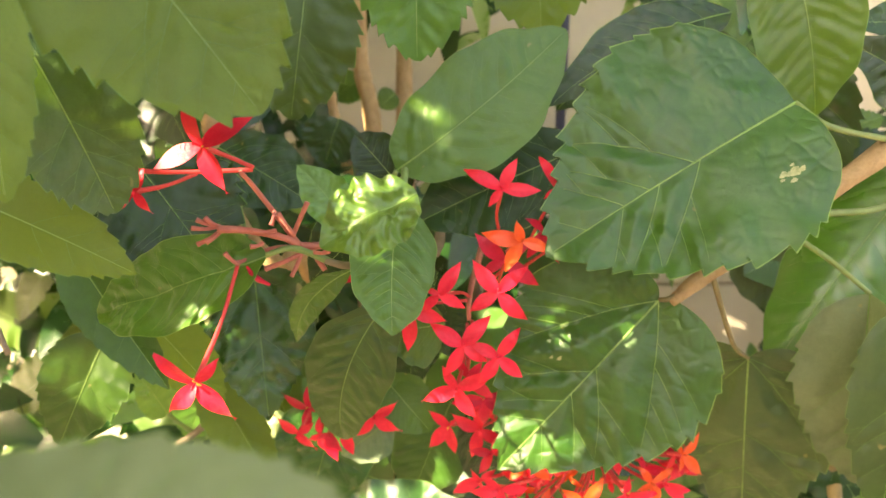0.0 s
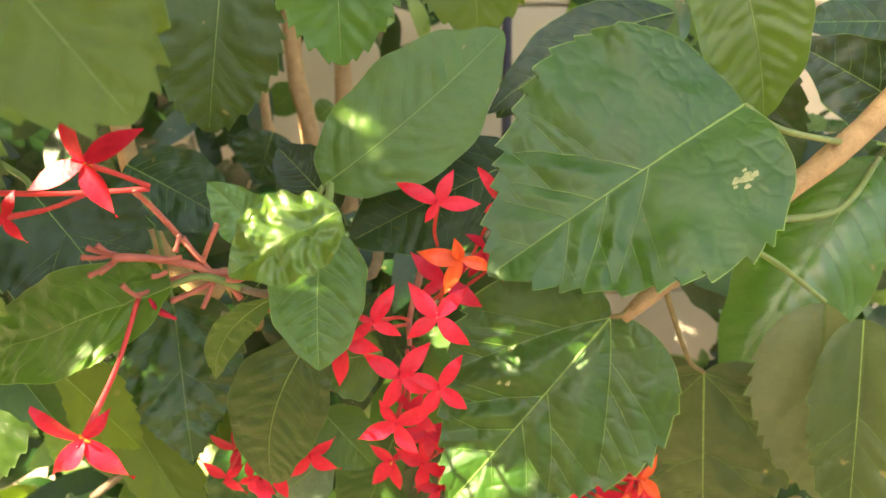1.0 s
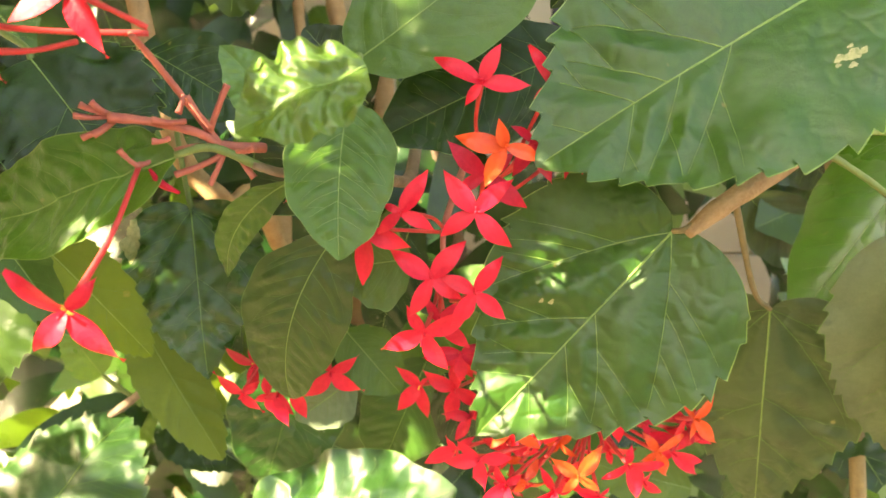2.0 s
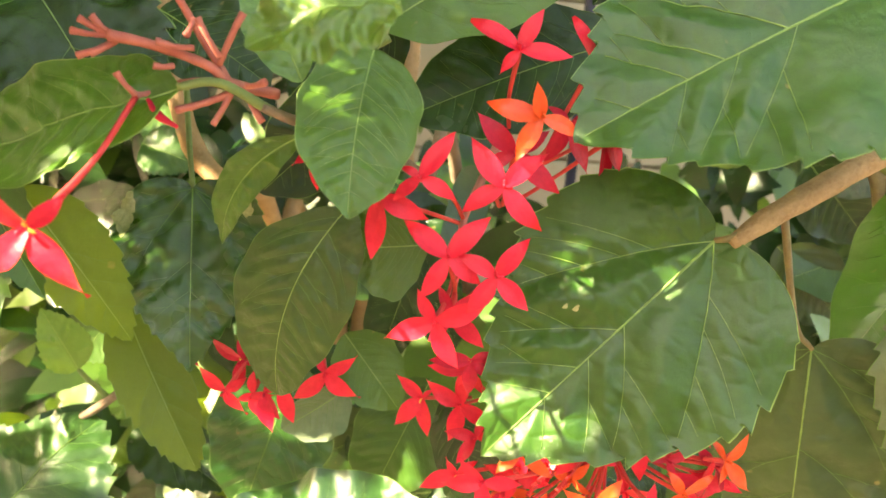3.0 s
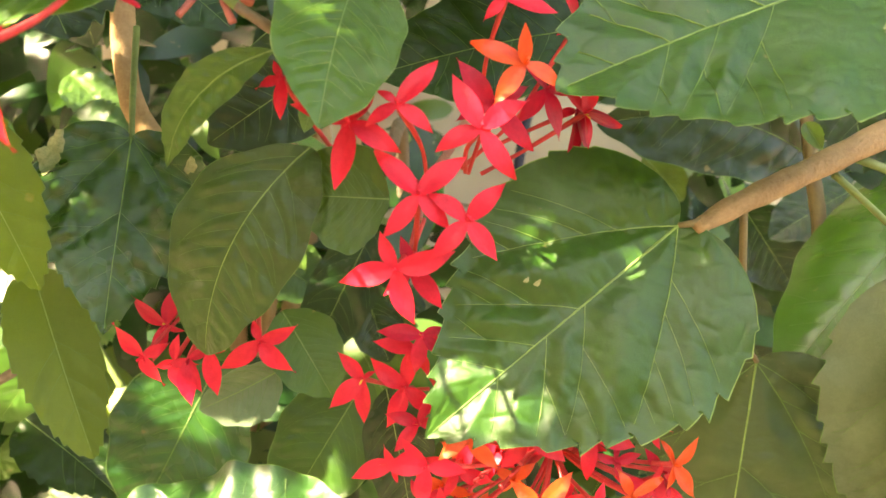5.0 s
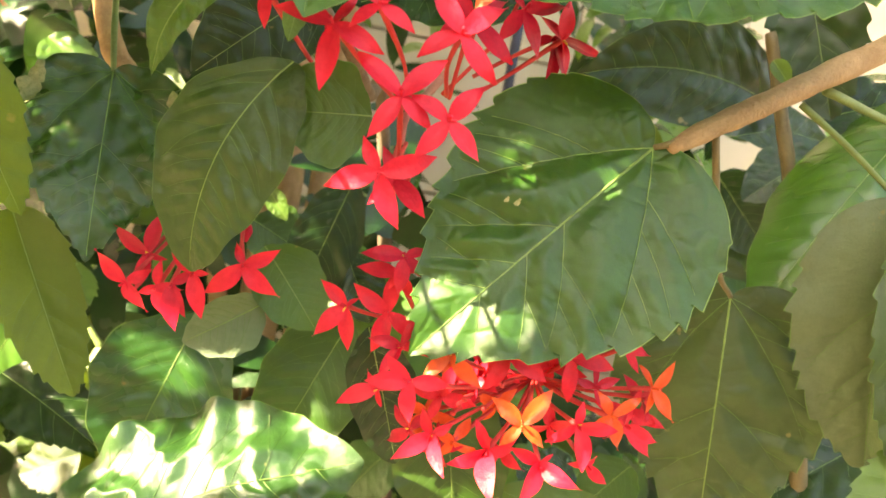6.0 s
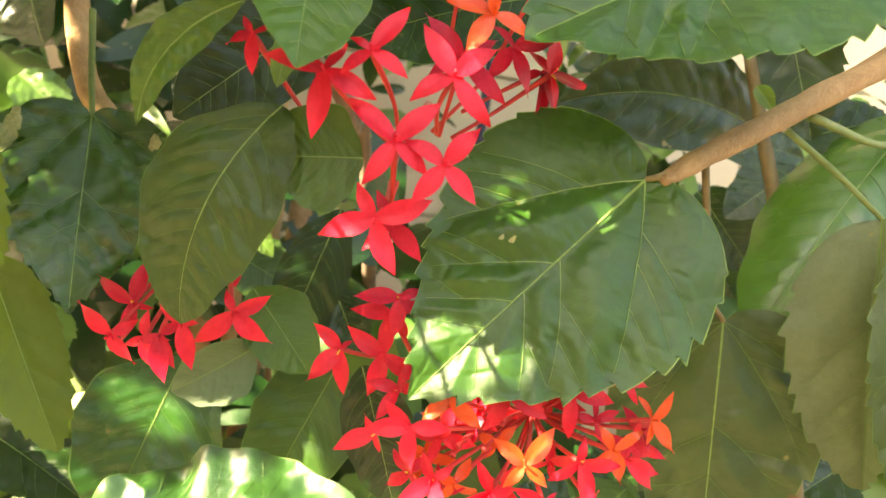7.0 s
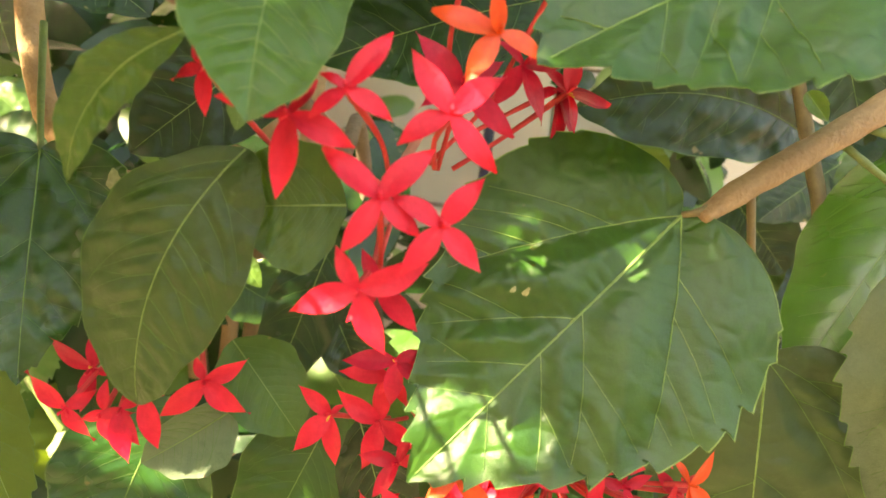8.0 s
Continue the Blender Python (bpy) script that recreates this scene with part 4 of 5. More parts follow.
flower(column, (0.0215, 0.2210, 0.8329), [(0.0112, 0.2210, 0.8380), (0.0292, 0.2210, 0.8436), (0.0308, 0.2210, 0.8249), (0.0147, 0.2210, 0.8228)], (0.0158, 0.2600, 0.8175), seed=91)
flower(column, (0.0073, 0.2280, 0.8184), [(-0.0058, 0.2280, 0.8124), (0.0146, 0.2300, 0.8050), (0.0213, 0.2280, 0.8251), (0.0019, 0.2280, 0.8268)], (0.0122, 0.2620, 0.8314), seed=92)
flower(column, (0.0116, 0.2370, 0.8186), [(0.0215, 0.2370, 0.8092), (0.0073, 0.2370, 0.8263), (0.0173, 0.2370, 0.8249), (0.0058, 0.2370, 0.8101)], (0.0145, 0.2650, 0.8316), CRIMSON, seed=93)
flower(column, (-0.0093, 0.2220, 0.8505), [(-0.0234, 0.2220, 0.8522), (-0.0102, 0.2220, 0.8345), (0.0036, 0.2220, 0.8458), (-0.0051, 0.2220, 0.8578)], (0.0117, 0.2620, 0.8413), seed=94)
flower(column, (0.0008, 0.2190, 0.8562), [(0.0081, 0.2190, 0.8680), (0.0100, 0.2190, 0.8514), (-0.0057, 0.2190, 0.8502), (-0.0045, 0.2190, 0.8585)], (0.0130, 0.2620, 0.8429), seed=95)
flower(column, (-0.0284, 0.2350, 0.8594), [(-0.0344, 0.2350, 0.8557), (-0.0275, 0.2350, 0.8495), (-0.0313, 0.2350, 0.8636), (-0.0244, 0.2350, 0.8621)], (-0.0054, 0.2700, 0.8395), seed=96)
flower(column, (0.0558, 0.2620, 0.8712), [(0.0566, 0.2620, 0.8854), (0.0681, 0.2620, 0.8700), (0.0591, 0.2620, 0.8613), (0.0469, 0.2620, 0.8777)], (0.0298, 0.2720, 0.8487), seed=97)
flower(column, (0.0401, 0.2480, 0.8727), [(0.0475, 0.2480, 0.8603), (0.0529, 0.2480, 0.8764), (0.0332, 0.2480, 0.8780), (0.0341, 0.2480, 0.8623)], (0.0230, 0.2680, 0.8490), CRIMSON, seed=98)
flower(column, (0.0438, 0.2420, 0.8896), [(0.0372, 0.2420, 0.9016), (0.0516, 0.2420, 0.8960), (0.0493, 0.2420, 0.8778), (0.0390, 0.2420, 0.8862)], (0.0354, 0.2620, 0.8632), seed=99)
flower(column, (0.0538, 0.2650, 0.8724), [(0.0557, 0.2650, 0.8558), (0.0605, 0.2650, 0.8602), (0.0689, 0.2650, 0.8704), (0.0477, 0.2650, 0.8696)], (0.0324, 0.2750, 0.8581), CRIMSON, seed=100)
stem("stalk", column, [(0.0306, 0.3600, 0.8774), (0.0215, 0.3100, 0.8575), (0.0137, 0.2720, 0.8420), (0.0131, 0.2660, 0.8314)], [0.00203, 0.00165, 0.00121, 0.00088], STEM_RED, label="dark red flower stalk")
# small cluster
flower(small, (-0.0280, 0.2700, 0.7865), [(-0.0175, 0.2700, 0.7931), (-0.0158, 0.2700, 0.7780), (-0.0382, 0.2700, 0.7753), (-0.0311, 0.2700, 0.7930)], (-0.0321, 0.2850, 0.8003), seed=101)
flower(small, (-0.0592, 0.2820, 0.7842), [(-0.0721, 0.2820, 0.7909), (-0.0532, 0.2820, 0.7829), (-0.0616, 0.2820, 0.7713), (-0.0570, 0.2820, 0.7983)], (-0.0521, 0.2900, 0.7975), CRIMSON, seed=102)
flower(small, (-0.0627, 0.2760, 0.7748), [(-0.0736, 0.2760, 0.7832), (-0.0622, 0.2760, 0.7693), (-0.0552, 0.2760, 0.7662), (-0.0557, 0.2760, 0.7799)], (-0.0531, 0.2900, 0.7926), seed=103)
flower(small, (-0.0481, 0.2720, 0.7771), [(-0.0451, 0.2720, 0.7621), (-0.0546, 0.2720, 0.7737), (-0.0428, 0.2720, 0.7669), (-0.0421, 0.2720, 0.7821)], (-0.0501, 0.2900, 0.7929), CRIMSON, seed=104)
flower(small, (-0.0418, 0.2680, 0.7817), [(-0.0372, 0.2680, 0.7681), (-0.0491, 0.2680, 0.7866), (-0.0461, 0.2680, 0.7900), (-0.0368, 0.2680, 0.7821)], (-0.0481, 0.2880, 0.7935), seed=105)
flower(small, (-0.0528, 0.2740, 0.7754), [(-0.0586, 0.2740, 0.7720), (-0.0490, 0.2740, 0.7660), (-0.0451, 0.2740, 0.7753), (-0.0529, 0.2740, 0.7836)], (-0.0501, 0.2900, 0.7929), seed=106)
stem("stalk", small, [(-0.0355, 0.3000, 0.8114), (-0.0331, 0.2880, 0.7998), (-0.0427, 0.2900, 0.7953), (-0.0522, 0.2920, 0.7924)], [0.00118, 0.00096, 0.00080, 0.00064], STEM_RED)
stem("bud", small, [(-0.0308, 0.2850, 0.7925), (-0.0308, 0.2860, 0.7963), (-0.0320, 0.2870, 0.8000)], [0.00047, 0.00159, 0.00064], CRIMSON)
# lower part of the hanging cluster
flower(umbel, (0.0052, 0.2770, 0.7780), [(-0.0046, 0.2770, 0.7851), (-0.0046, 0.2770, 0.7668), (0.0078, 0.2770, 0.7634), (0.0087, 0.2770, 0.7810)], (0.0227, 0.2900, 0.7744), seed=107)
flower(umbel, (0.0184, 0.2720, 0.7787), [(0.0059, 0.2720, 0.7863), (0.0148, 0.2720, 0.7649), (0.0302, 0.2720, 0.7707), (0.0194, 0.2720, 0.7936)], (0.0278, 0.2900, 0.7748), seed=108)
flower(umbel, (0.0198, 0.2620, 0.7973), [(0.0061, 0.2620, 0.7965), (0.0270, 0.2620, 0.8009), (0.0195, 0.2620, 0.7853), (0.0270, 0.2620, 0.7918)], (0.0312, 0.2900, 0.7750), CRIMSON, seed=109)
flower(umbel, (0.0195, 0.2700, 0.7913), [(0.0059, 0.2700, 0.7920), (0.0171, 0.2700, 0.7861), (0.0296, 0.2700, 0.7965), (0.0250, 0.2700, 0.7837)], (0.0312, 0.2900, 0.7750), RED, seed=110)
flower(umbel, (0.0267, 0.2500, 0.7628), [(0.0134, 0.2500, 0.7610), (0.0184, 0.2500, 0.7697), (0.0385, 0.2500, 0.7630), (0.0286, 0.2500, 0.7498)], (0.0751, 0.2920, 0.7619), seed=111)
flower(umbel, (0.0374, 0.2620, 0.7450), [(0.0257, 0.2560, 0.7377), (0.0402, 0.2500, 0.7364), (0.0436, 0.2620, 0.7491), (0.0332, 0.2620, 0.7530)], (0.0751, 0.2920, 0.7619), seed=112)
flower(umbel, (0.0556, 0.2620, 0.7424), [(0.0430, 0.2560, 0.7381), (0.0555, 0.2480, 0.7318), (0.0501, 0.2620, 0.7516), (0.0646, 0.2620, 0.7440)], (0.0751, 0.2920, 0.7619), seed=113)
flower(umbel, (0.0621, 0.2530, 0.7544), [(0.0516, 0.2530, 0.7611), (0.0702, 0.2530, 0.7663), (0.0564, 0.2530, 0.7467), (0.0701, 0.2530, 0.7483)], (0.0751, 0.2920, 0.7619), ORANGE, seed=114)
flower(umbel, (0.0720, 0.2600, 0.7413), [(0.0644, 0.2500, 0.7315), (0.0826, 0.2500, 0.7374), (0.0616, 0.2600, 0.7450), (0.0760, 0.2600, 0.7445)], (0.0751, 0.2920, 0.7619), seed=115)
flower(umbel, (0.0818, 0.2600, 0.7547), [(0.0831, 0.2600, 0.7629), (0.0954, 0.2600, 0.7547), (0.0864, 0.2600, 0.7400), (0.0729, 0.2600, 0.7476)], (0.0751, 0.2920, 0.7619), seed=116)
flower(umbel, (0.0930, 0.2620, 0.7587), [(0.0871, 0.2620, 0.7663), (0.1022, 0.2620, 0.7655), (0.0982, 0.2620, 0.7478), (0.0868, 0.2620, 0.7544)], (0.0751, 0.2920, 0.7619), ORANGE, seed=117)
flower(umbel, (0.1087, 0.2700, 0.7677), [(0.1162, 0.2700, 0.7779), (0.1191, 0.2700, 0.7575), (0.1037, 0.2700, 0.7750), (0.1085, 0.2700, 0.7584)], (0.0751, 0.2920, 0.7619), ORANGE, seed=118)
flower(umbel, (0.0571, 0.2620, 0.7727), [(0.0508, 0.2620, 0.7607), (0.0707, 0.2620, 0.7660), (0.0506, 0.2620, 0.7796), (0.0622, 0.2620, 0.7812)], (0.0751, 0.2920, 0.7619), seed=119)
flower(umbel, (0.0382, 0.2580, 0.7708), [(0.0307, 0.2580, 0.7619), (0.0490, 0.2580, 0.7624), (0.0310, 0.2580, 0.7774), (0.0431, 0.2580, 0.7787)], (0.0751, 0.2920, 0.7619), ORANGE, seed=120)
flower(umbel, (0.0779, 0.2650, 0.7745), [(0.0797, 0.2650, 0.7600), (0.0937, 0.2650, 0.7729), (0.0704, 0.2650, 0.7802), (0.0821, 0.2650, 0.7818)], (0.0751, 0.2920, 0.7619), seed=121)
flower(umbel, (0.0967, 0.2700, 0.7795), [(0.1035, 0.2700, 0.7719), (0.1066, 0.2700, 0.7783), (0.0891, 0.2700, 0.7836), (0.0986, 0.2700, 0.7873)], (0.0751, 0.2920, 0.7619), seed=122)
flower(umbel, (0.1007, 0.2680, 0.7548), [(0.1114, 0.2680, 0.7453), (0.1133, 0.2680, 0.7508), (0.0925, 0.2680, 0.7573), (0.1026, 0.2680, 0.7612)], (0.0751, 0.2920, 0.7619), seed=123)
flower(umbel, (0.0194, 0.2700, 0.7548), [(0.0066, 0.2700, 0.7481), (0.0211, 0.2700, 0.7488), (0.0259, 0.2700, 0.7599), (0.0149, 0.2700, 0.7603)], (0.0751, 0.2920, 0.7619), seed=124)
flower(umbel, (0.0932, 0.2750, 0.7382), [(0.1020, 0.2750, 0.7318), (0.0966, 0.2750, 0.7413), (0.0866, 0.2750, 0.7374), (0.0893, 0.2750, 0.7456)], (0.0751, 0.2920, 0.7619), seed=125)
flower(umbel, (0.0243, 0.2680, 0.7692), [(0.0133, 0.2680, 0.7704), (0.0186, 0.2680, 0.7593), (0.0350, 0.2680, 0.7707), (0.0264, 0.2680, 0.7786)], (0.0751, 0.2920, 0.7619), CRIMSON, seed=126)
flower(umbel, (0.0900, 0.2720, 0.7651), [(0.0985, 0.2720, 0.7691), (0.0827, 0.2720, 0.7670), (0.0886, 0.2720, 0.7736), (0.0941, 0.2720, 0.7588)], (0.0751, 0.2920, 0.7619), CRIMSON, seed=127)
flower(umbel, (0.0803, 0.2815, 0.7479), [(0.0826, 0.2810, 0.7409), (0.0690, 0.2879, 0.7438), (0.0765, 0.2775, 0.7581), (0.0891, 0.2737, 0.7521)], (0.0751, 0.2920, 0.7619), seed=128)
flower(umbel, (0.0589, 0.2827, 0.7651), [(0.0679, 0.2819, 0.7605), (0.0528, 0.2748, 0.7562), (0.0465, 0.2774, 0.7711), (0.0624, 0.2779, 0.7736)], (0.0751, 0.2920, 0.7619), seed=129)
flower(umbel, (0.0422, 0.2713, 0.7384), [(0.0452, 0.2783, 0.7284), (0.0341, 0.2764, 0.7355), (0.0408, 0.2747, 0.7460), (0.0498, 0.2682, 0.7407)], (0.0751, 0.2920, 0.7619), CRIMSON, seed=130)
flower(umbel, (0.0397, 0.2710, 0.7550), [(0.0520, 0.2695, 0.7534), (0.0363, 0.2690, 0.7465), (0.0280, 0.2743, 0.7564), (0.0415, 0.2649, 0.7673)], (0.0751, 0.2920, 0.7619), seed=131)
flower(umbel, (0.1032, 0.2739, 0.7576), [(0.1161, 0.2778, 0.7542), (0.0952, 0.2664, 0.7497), (0.0909, 0.2713, 0.7604), (0.1065, 0.2713, 0.7679)], (0.0751, 0.2920, 0.7619), seed=132)
flower(umbel, (0.0491, 0.2710, 0.7614), [(0.0574, 0.2656, 0.7625), (0.0497, 0.2716, 0.7520), (0.0406, 0.2725, 0.7608), (0.0488, 0.2698, 0.7690)], (0.0751, 0.2920, 0.7619), seed=133)
flower(umbel, (0.1114, 0.2816, 0.7555), [(0.1195, 0.2758, 0.7537), (0.1044, 0.2763, 0.7492), (0.1017, 0.2804, 0.7579), (0.1154, 0.2836, 0.7645)], (0.0751, 0.2920, 0.7619), seed=134)
flower(umbel, (0.1075, 0.2763, 0.7631), [(0.1103, 0.2706, 0.7571), (0.1018, 0.2837, 0.7558), (0.1002, 0.2737, 0.7708), (0.1180, 0.2808, 0.7668)], (0.0751, 0.2920, 0.7619), CRIMSON, seed=135)
flower(umbel, (0.0322, 0.2740, 0.7423), [(0.0385, 0.2767, 0.7362), (0.0261, 0.2817, 0.7353), (0.0254, 0.2715, 0.7493), (0.0375, 0.2736, 0.7483)], (0.0751, 0.2920, 0.7619), CRIMSON, seed=136)
flower(umbel, (0.0503, 0.2729, 0.7627), [(0.0579, 0.2704, 0.7585), (0.0439, 0.2797, 0.7541), (0.0422, 0.2721, 0.7693), (0.0553, 0.2672, 0.7703)], (0.0751, 0.2920, 0.7619), seed=137)
flower(umbel, (0.0422, 0.2825, 0.7565), [(0.0518, 0.2844, 0.7541), (0.0399, 0.2895, 0.7474), (0.0347, 0.2884, 0.7577), (0.0435, 0.2776, 0.7663)], (0.0751, 0.2920, 0.7619), ORANGE, seed=138)
flower(umbel, (0.0769, 0.2809, 0.7679), [(0.0884, 0.2756, 0.7671), (0.0768, 0.2884, 0.7587), (0.0650, 0.2796, 0.7693), (0.0761, 0.2741, 0.7789)], (0.0751, 0.2920, 0.7619), seed=139)
flower(umbel, (0.0457, 0.2680, 0.7421), [(0.0548, 0.2733, 0.7376), (0.0415, 0.2698, 0.7361), (0.0380, 0.2654, 0.7466), (0.0512, 0.2731, 0.7492)], (0.0751, 0.2920, 0.7619), ORANGE, seed=140)
flower(umbel, (0.0598, 0.2772, 0.7529), [(0.0660, 0.2723, 0.7497), (0.0562, 0.2823, 0.7464), (0.0511, 0.2744, 0.7574), (0.0651, 0.2744, 0.7602)], (0.0751, 0.2920, 0.7619), ORANGE, seed=141)
flower(umbel, (0.0636, 0.2764, 0.7391), [(0.0711, 0.2709, 0.7342), (0.0562, 0.2732, 0.7316), (0.0569, 0.2835, 0.7411), (0.0677, 0.2707, 0.7496)], (0.0751, 0.2920, 0.7619), seed=142)
flower(umbel, (0.0362, 0.2755, 0.7483), [(0.0478, 0.2761, 0.7464), (0.0339, 0.2800, 0.7364), (0.0260, 0.2700, 0.7521), (0.0409, 0.2773, 0.7562)], (0.0751, 0.2920, 0.7619), ORANGE, seed=143)
stem("bud", umbel, [(0.0751, 0.2920, 0.7619), (0.0636, 0.2800, 0.7584), (0.0543, 0.2680, 0.7546), (0.0529, 0.2660, 0.7538)], [0.00062, 0.00058, 0.00059, 0.00100], TUBE_RED)
stem("bud", umbel, [(0.0751, 0.2920, 0.7619), (0.0593, 0.2800, 0.7585), (0.0462, 0.2680, 0.7548), (0.0448, 0.2660, 0.7541)], [0.00062, 0.00058, 0.00058, 0.00099], TUBE_RED)
stem("bud", umbel, [(0.0751, 0.2920, 0.7619), (0.0585, 0.2800, 0.7569), (0.0448, 0.2680, 0.7519), (0.0435, 0.2660, 0.7511)], [0.00062, 0.00058, 0.00058, 0.00099], TUBE_RED)
stem("bud", umbel, [(0.0751, 0.2920, 0.7619), (0.0601, 0.2800, 0.7596), (0.0477, 0.2680, 0.7569), (0.0464, 0.2660, 0.7561)], [0.00062, 0.00058, 0.00058, 0.00099], TUBE_RED)
stem("bud", umbel, [(0.0751, 0.2920, 0.7619), (0.0661, 0.2800, 0.7629), (0.0590, 0.2680, 0.7630), (0.0575, 0.2660, 0.7621)], [0.00062, 0.00058, 0.00059, 0.00100], TUBE_RED)
stem("bud", umbel, [(0.0751, 0.2920, 0.7619), (0.0741, 0.2800, 0.7604), (0.0742, 0.2680, 0.7584), (0.0726, 0.2660, 0.7575)], [0.00062, 0.00059, 0.00059, 0.00101], TUBE_RED)
stem("bud", umbel, [(0.0751, 0.2920, 0.7619), (0.0766, 0.2800, 0.7638), (0.0790, 0.2680, 0.7647), (0.0773, 0.2660, 0.7638)], [0.00062, 0.00059, 0.00060, 0.00101], TUBE_RED)
stem("bud", umbel, [(0.0751, 0.2920, 0.7619), (0.0559, 0.2800, 0.7610), (0.0398, 0.2680, 0.7596), (0.0386, 0.2660, 0.7587)], [0.00062, 0.00058, 0.00058, 0.00099], TUBE_RED)
stem("stalk", umbel, [(0.0811, 0.3100, 0.7971), (0.0780, 0.3000, 0.7779), (0.0751, 0.2920, 0.7619)], [0.00199, 0.00191, 0.00185], STEM_RED)
# stems, twigs and background
stem("stem", ixora, [(-0.0371, 0.2140, 0.8695), (-0.0291, 0.2180, 0.8669), (-0.0216, 0.2400, 0.8663), (-0.0014, 0.3000, 0.8526), (0.0156, 0.4800, 0.8299), (0.1144, 0.6200, 0.2955), (0.6899, 0.6400, -2.8873)], [0.00113, 0.00130, 0.00163, 0.00240, 0.00423, 0.00696, 0.01216], BARK_GREY)
stem("branch", hibiscus, [(-0.1320, 0.3600, 0.9844), (-0.1088, 0.3450, 0.8697), (-0.0839, 0.3400, 0.8362), (-0.0815, 0.4200, 0.7990), (-0.0390, 0.5600, 0.4703), (0.4741, 0.5800, -2.5154)], [0.00459, 0.00470, 0.00465, 0.00483, 0.00697, 0.01206], BARK)
stem("trunk", behind, [(-0.0648, 0.5500, 1.1170), (-0.0637, 0.5500, 0.9601), (-0.0539, 0.5500, 0.8916), (-0.0495, 0.5500, 0.6667), (-0.0694, 0.5500, -0.9571)], [0.00628, 0.00671, 0.00735, 0.00851, 0.01589], BARK)
stem("trunk", behind, [(-0.0308, 0.6200, 1.1420), (-0.0323, 0.6200, 0.9651), (-0.0328, 0.6200, 0.9108), (-0.0335, 0.6200, 0.6345), (-0.0471, 0.6200, -1.1952)], [0.00708, 0.00756, 0.00771, 0.00958, 0.01612], BARK)
stem("trunk", behind, [(-0.0920, 0.5500, 1.1170), (-0.0843, 0.5300, 0.9293), (-0.0746, 0.5300, 0.8750), (-0.0621, 0.5300, 0.6759), (-0.0681, 0.5400, -0.9231)], [0.00377, 0.00393, 0.00401, 0.00530, 0.01092], BARK)
stem("stem", hibiscus, [(0.1626, 0.3300, 0.9158), (0.1740, 0.3300, 0.8831), (0.1883, 0.3300, 0.8377), (0.2253, 0.3400, 0.7019), (0.4923, 0.3600, -0.6591)], [0.00246, 0.00298, 0.00326, 0.00397, 0.00595], STALK_BROWN)
stem("stalk", behind, [(-0.0006, 0.3800, 0.8049), (-0.0074, 0.3800, 0.7793), (-0.0134, 0.3900, 0.7441)], [0.00377, 0.00377, 0.00388], STALK)
stem("stalk", hibiscus, [(-0.1290, 0.4100, 0.7440), (-0.1180, 0.4060, 0.7330), (-0.1090, 0.4040, 0.7230)], [0.0017, 0.0016, 0.0020], STALK)
stem("bud", hibiscus, [(-0.1090, 0.4040, 0.7235), (-0.1072, 0.4035, 0.7160), (-0.1066, 0.4020, 0.7060)], [0.0030, 0.0082, 0.0036], BUD, sides=14)
# small light leaf added to catch one sunbeam
leaf(behind, "ovate", YOUNG, (-0.0370, 0.3620, 0.8130), (-0.0270, 0.3620, 0.8005), 0.0095, (-0.3, -0.9, 0.3), seed=128)
leaf(hibiscus, "ovate", YOUNG, (0.1393, 0.2850, 0.8881), (0.1463, 0.2830, 0.8796), 0.0062, (-0.52, -0.85, 0.00), seed=90, curl=0.3)
leaf(ixora, "long", YOUNG, (-0.0196, 0.2350, 0.8621), (-0.0209, 0.2350, 0.8473), 0.0067, (0.14, -0.92, 0.36), seed=91)
# openings left in the unseen overhead leaves for the sun: a point on each sunbeam, and its radius
BEAMS_ON_LEAVES = [
    (-0.003, 0.252, 0.917, 0.004), (-0.000, 0.250, 0.910, 0.003), (0.003, 0.248, 0.904, 0.003),
    (-0.014, 0.196, 0.895, 0.005), (-0.028, 0.189, 0.887, 0.003), (-0.075, 0.188, 0.905, 0.007)]
BEAMS_ON_FLOWERS = [
    (-0.070, 0.175, 0.837, 0.008), (-0.098, 0.284, 0.819, 0.004), (-0.052, 0.293, 0.712, 0.015),
    (-0.040, 0.292, 0.715, 0.015), (-0.021, 0.288, 0.725, 0.015), (-0.004, 0.293, 0.729, 0.015),
    (0.039, 0.253, 0.739, 0.009), (0.056, 0.252, 0.736, 0.009), (0.082, 0.252, 0.738, 0.008),
    (-0.012, 0.333, 0.736, 0.007), (-0.010, 0.222, 0.836, 0.002), (0.003, 0.227, 0.816, 0.002),
    (0.014, 0.229, 0.807, 0.003), (0.323, 0.947, 0.907, 0.006), (-0.087, 0.160, 0.925, 0.006),
    (-0.137, 0.261, 0.800, 0.011)]
BEAMS_LOW = [
    (-0.032, 0.362, 0.807, 0.006), (-0.108, 0.398, 0.718, 0.006),
    (-0.138, 0.334, 0.718, 0.012), 
    (-0.235, 0.480, 0.680, 0.012), (-0.137, 0.420, 0.654, 0.012),
    (-0.194, 0.328, 0.711, 0.012), (-0.183, 0.436, 0.716, 0.012),
    (-0.380, 0.603, 0.601, 0.012), (-0.319, 0.535, 0.618, 0.012), (-0.365, 0.642, 0.602, 0.012),
    (-0.345, 0.650, 0.642, 0.012), (-0.199, 0.410, 0.769, 0.012)]
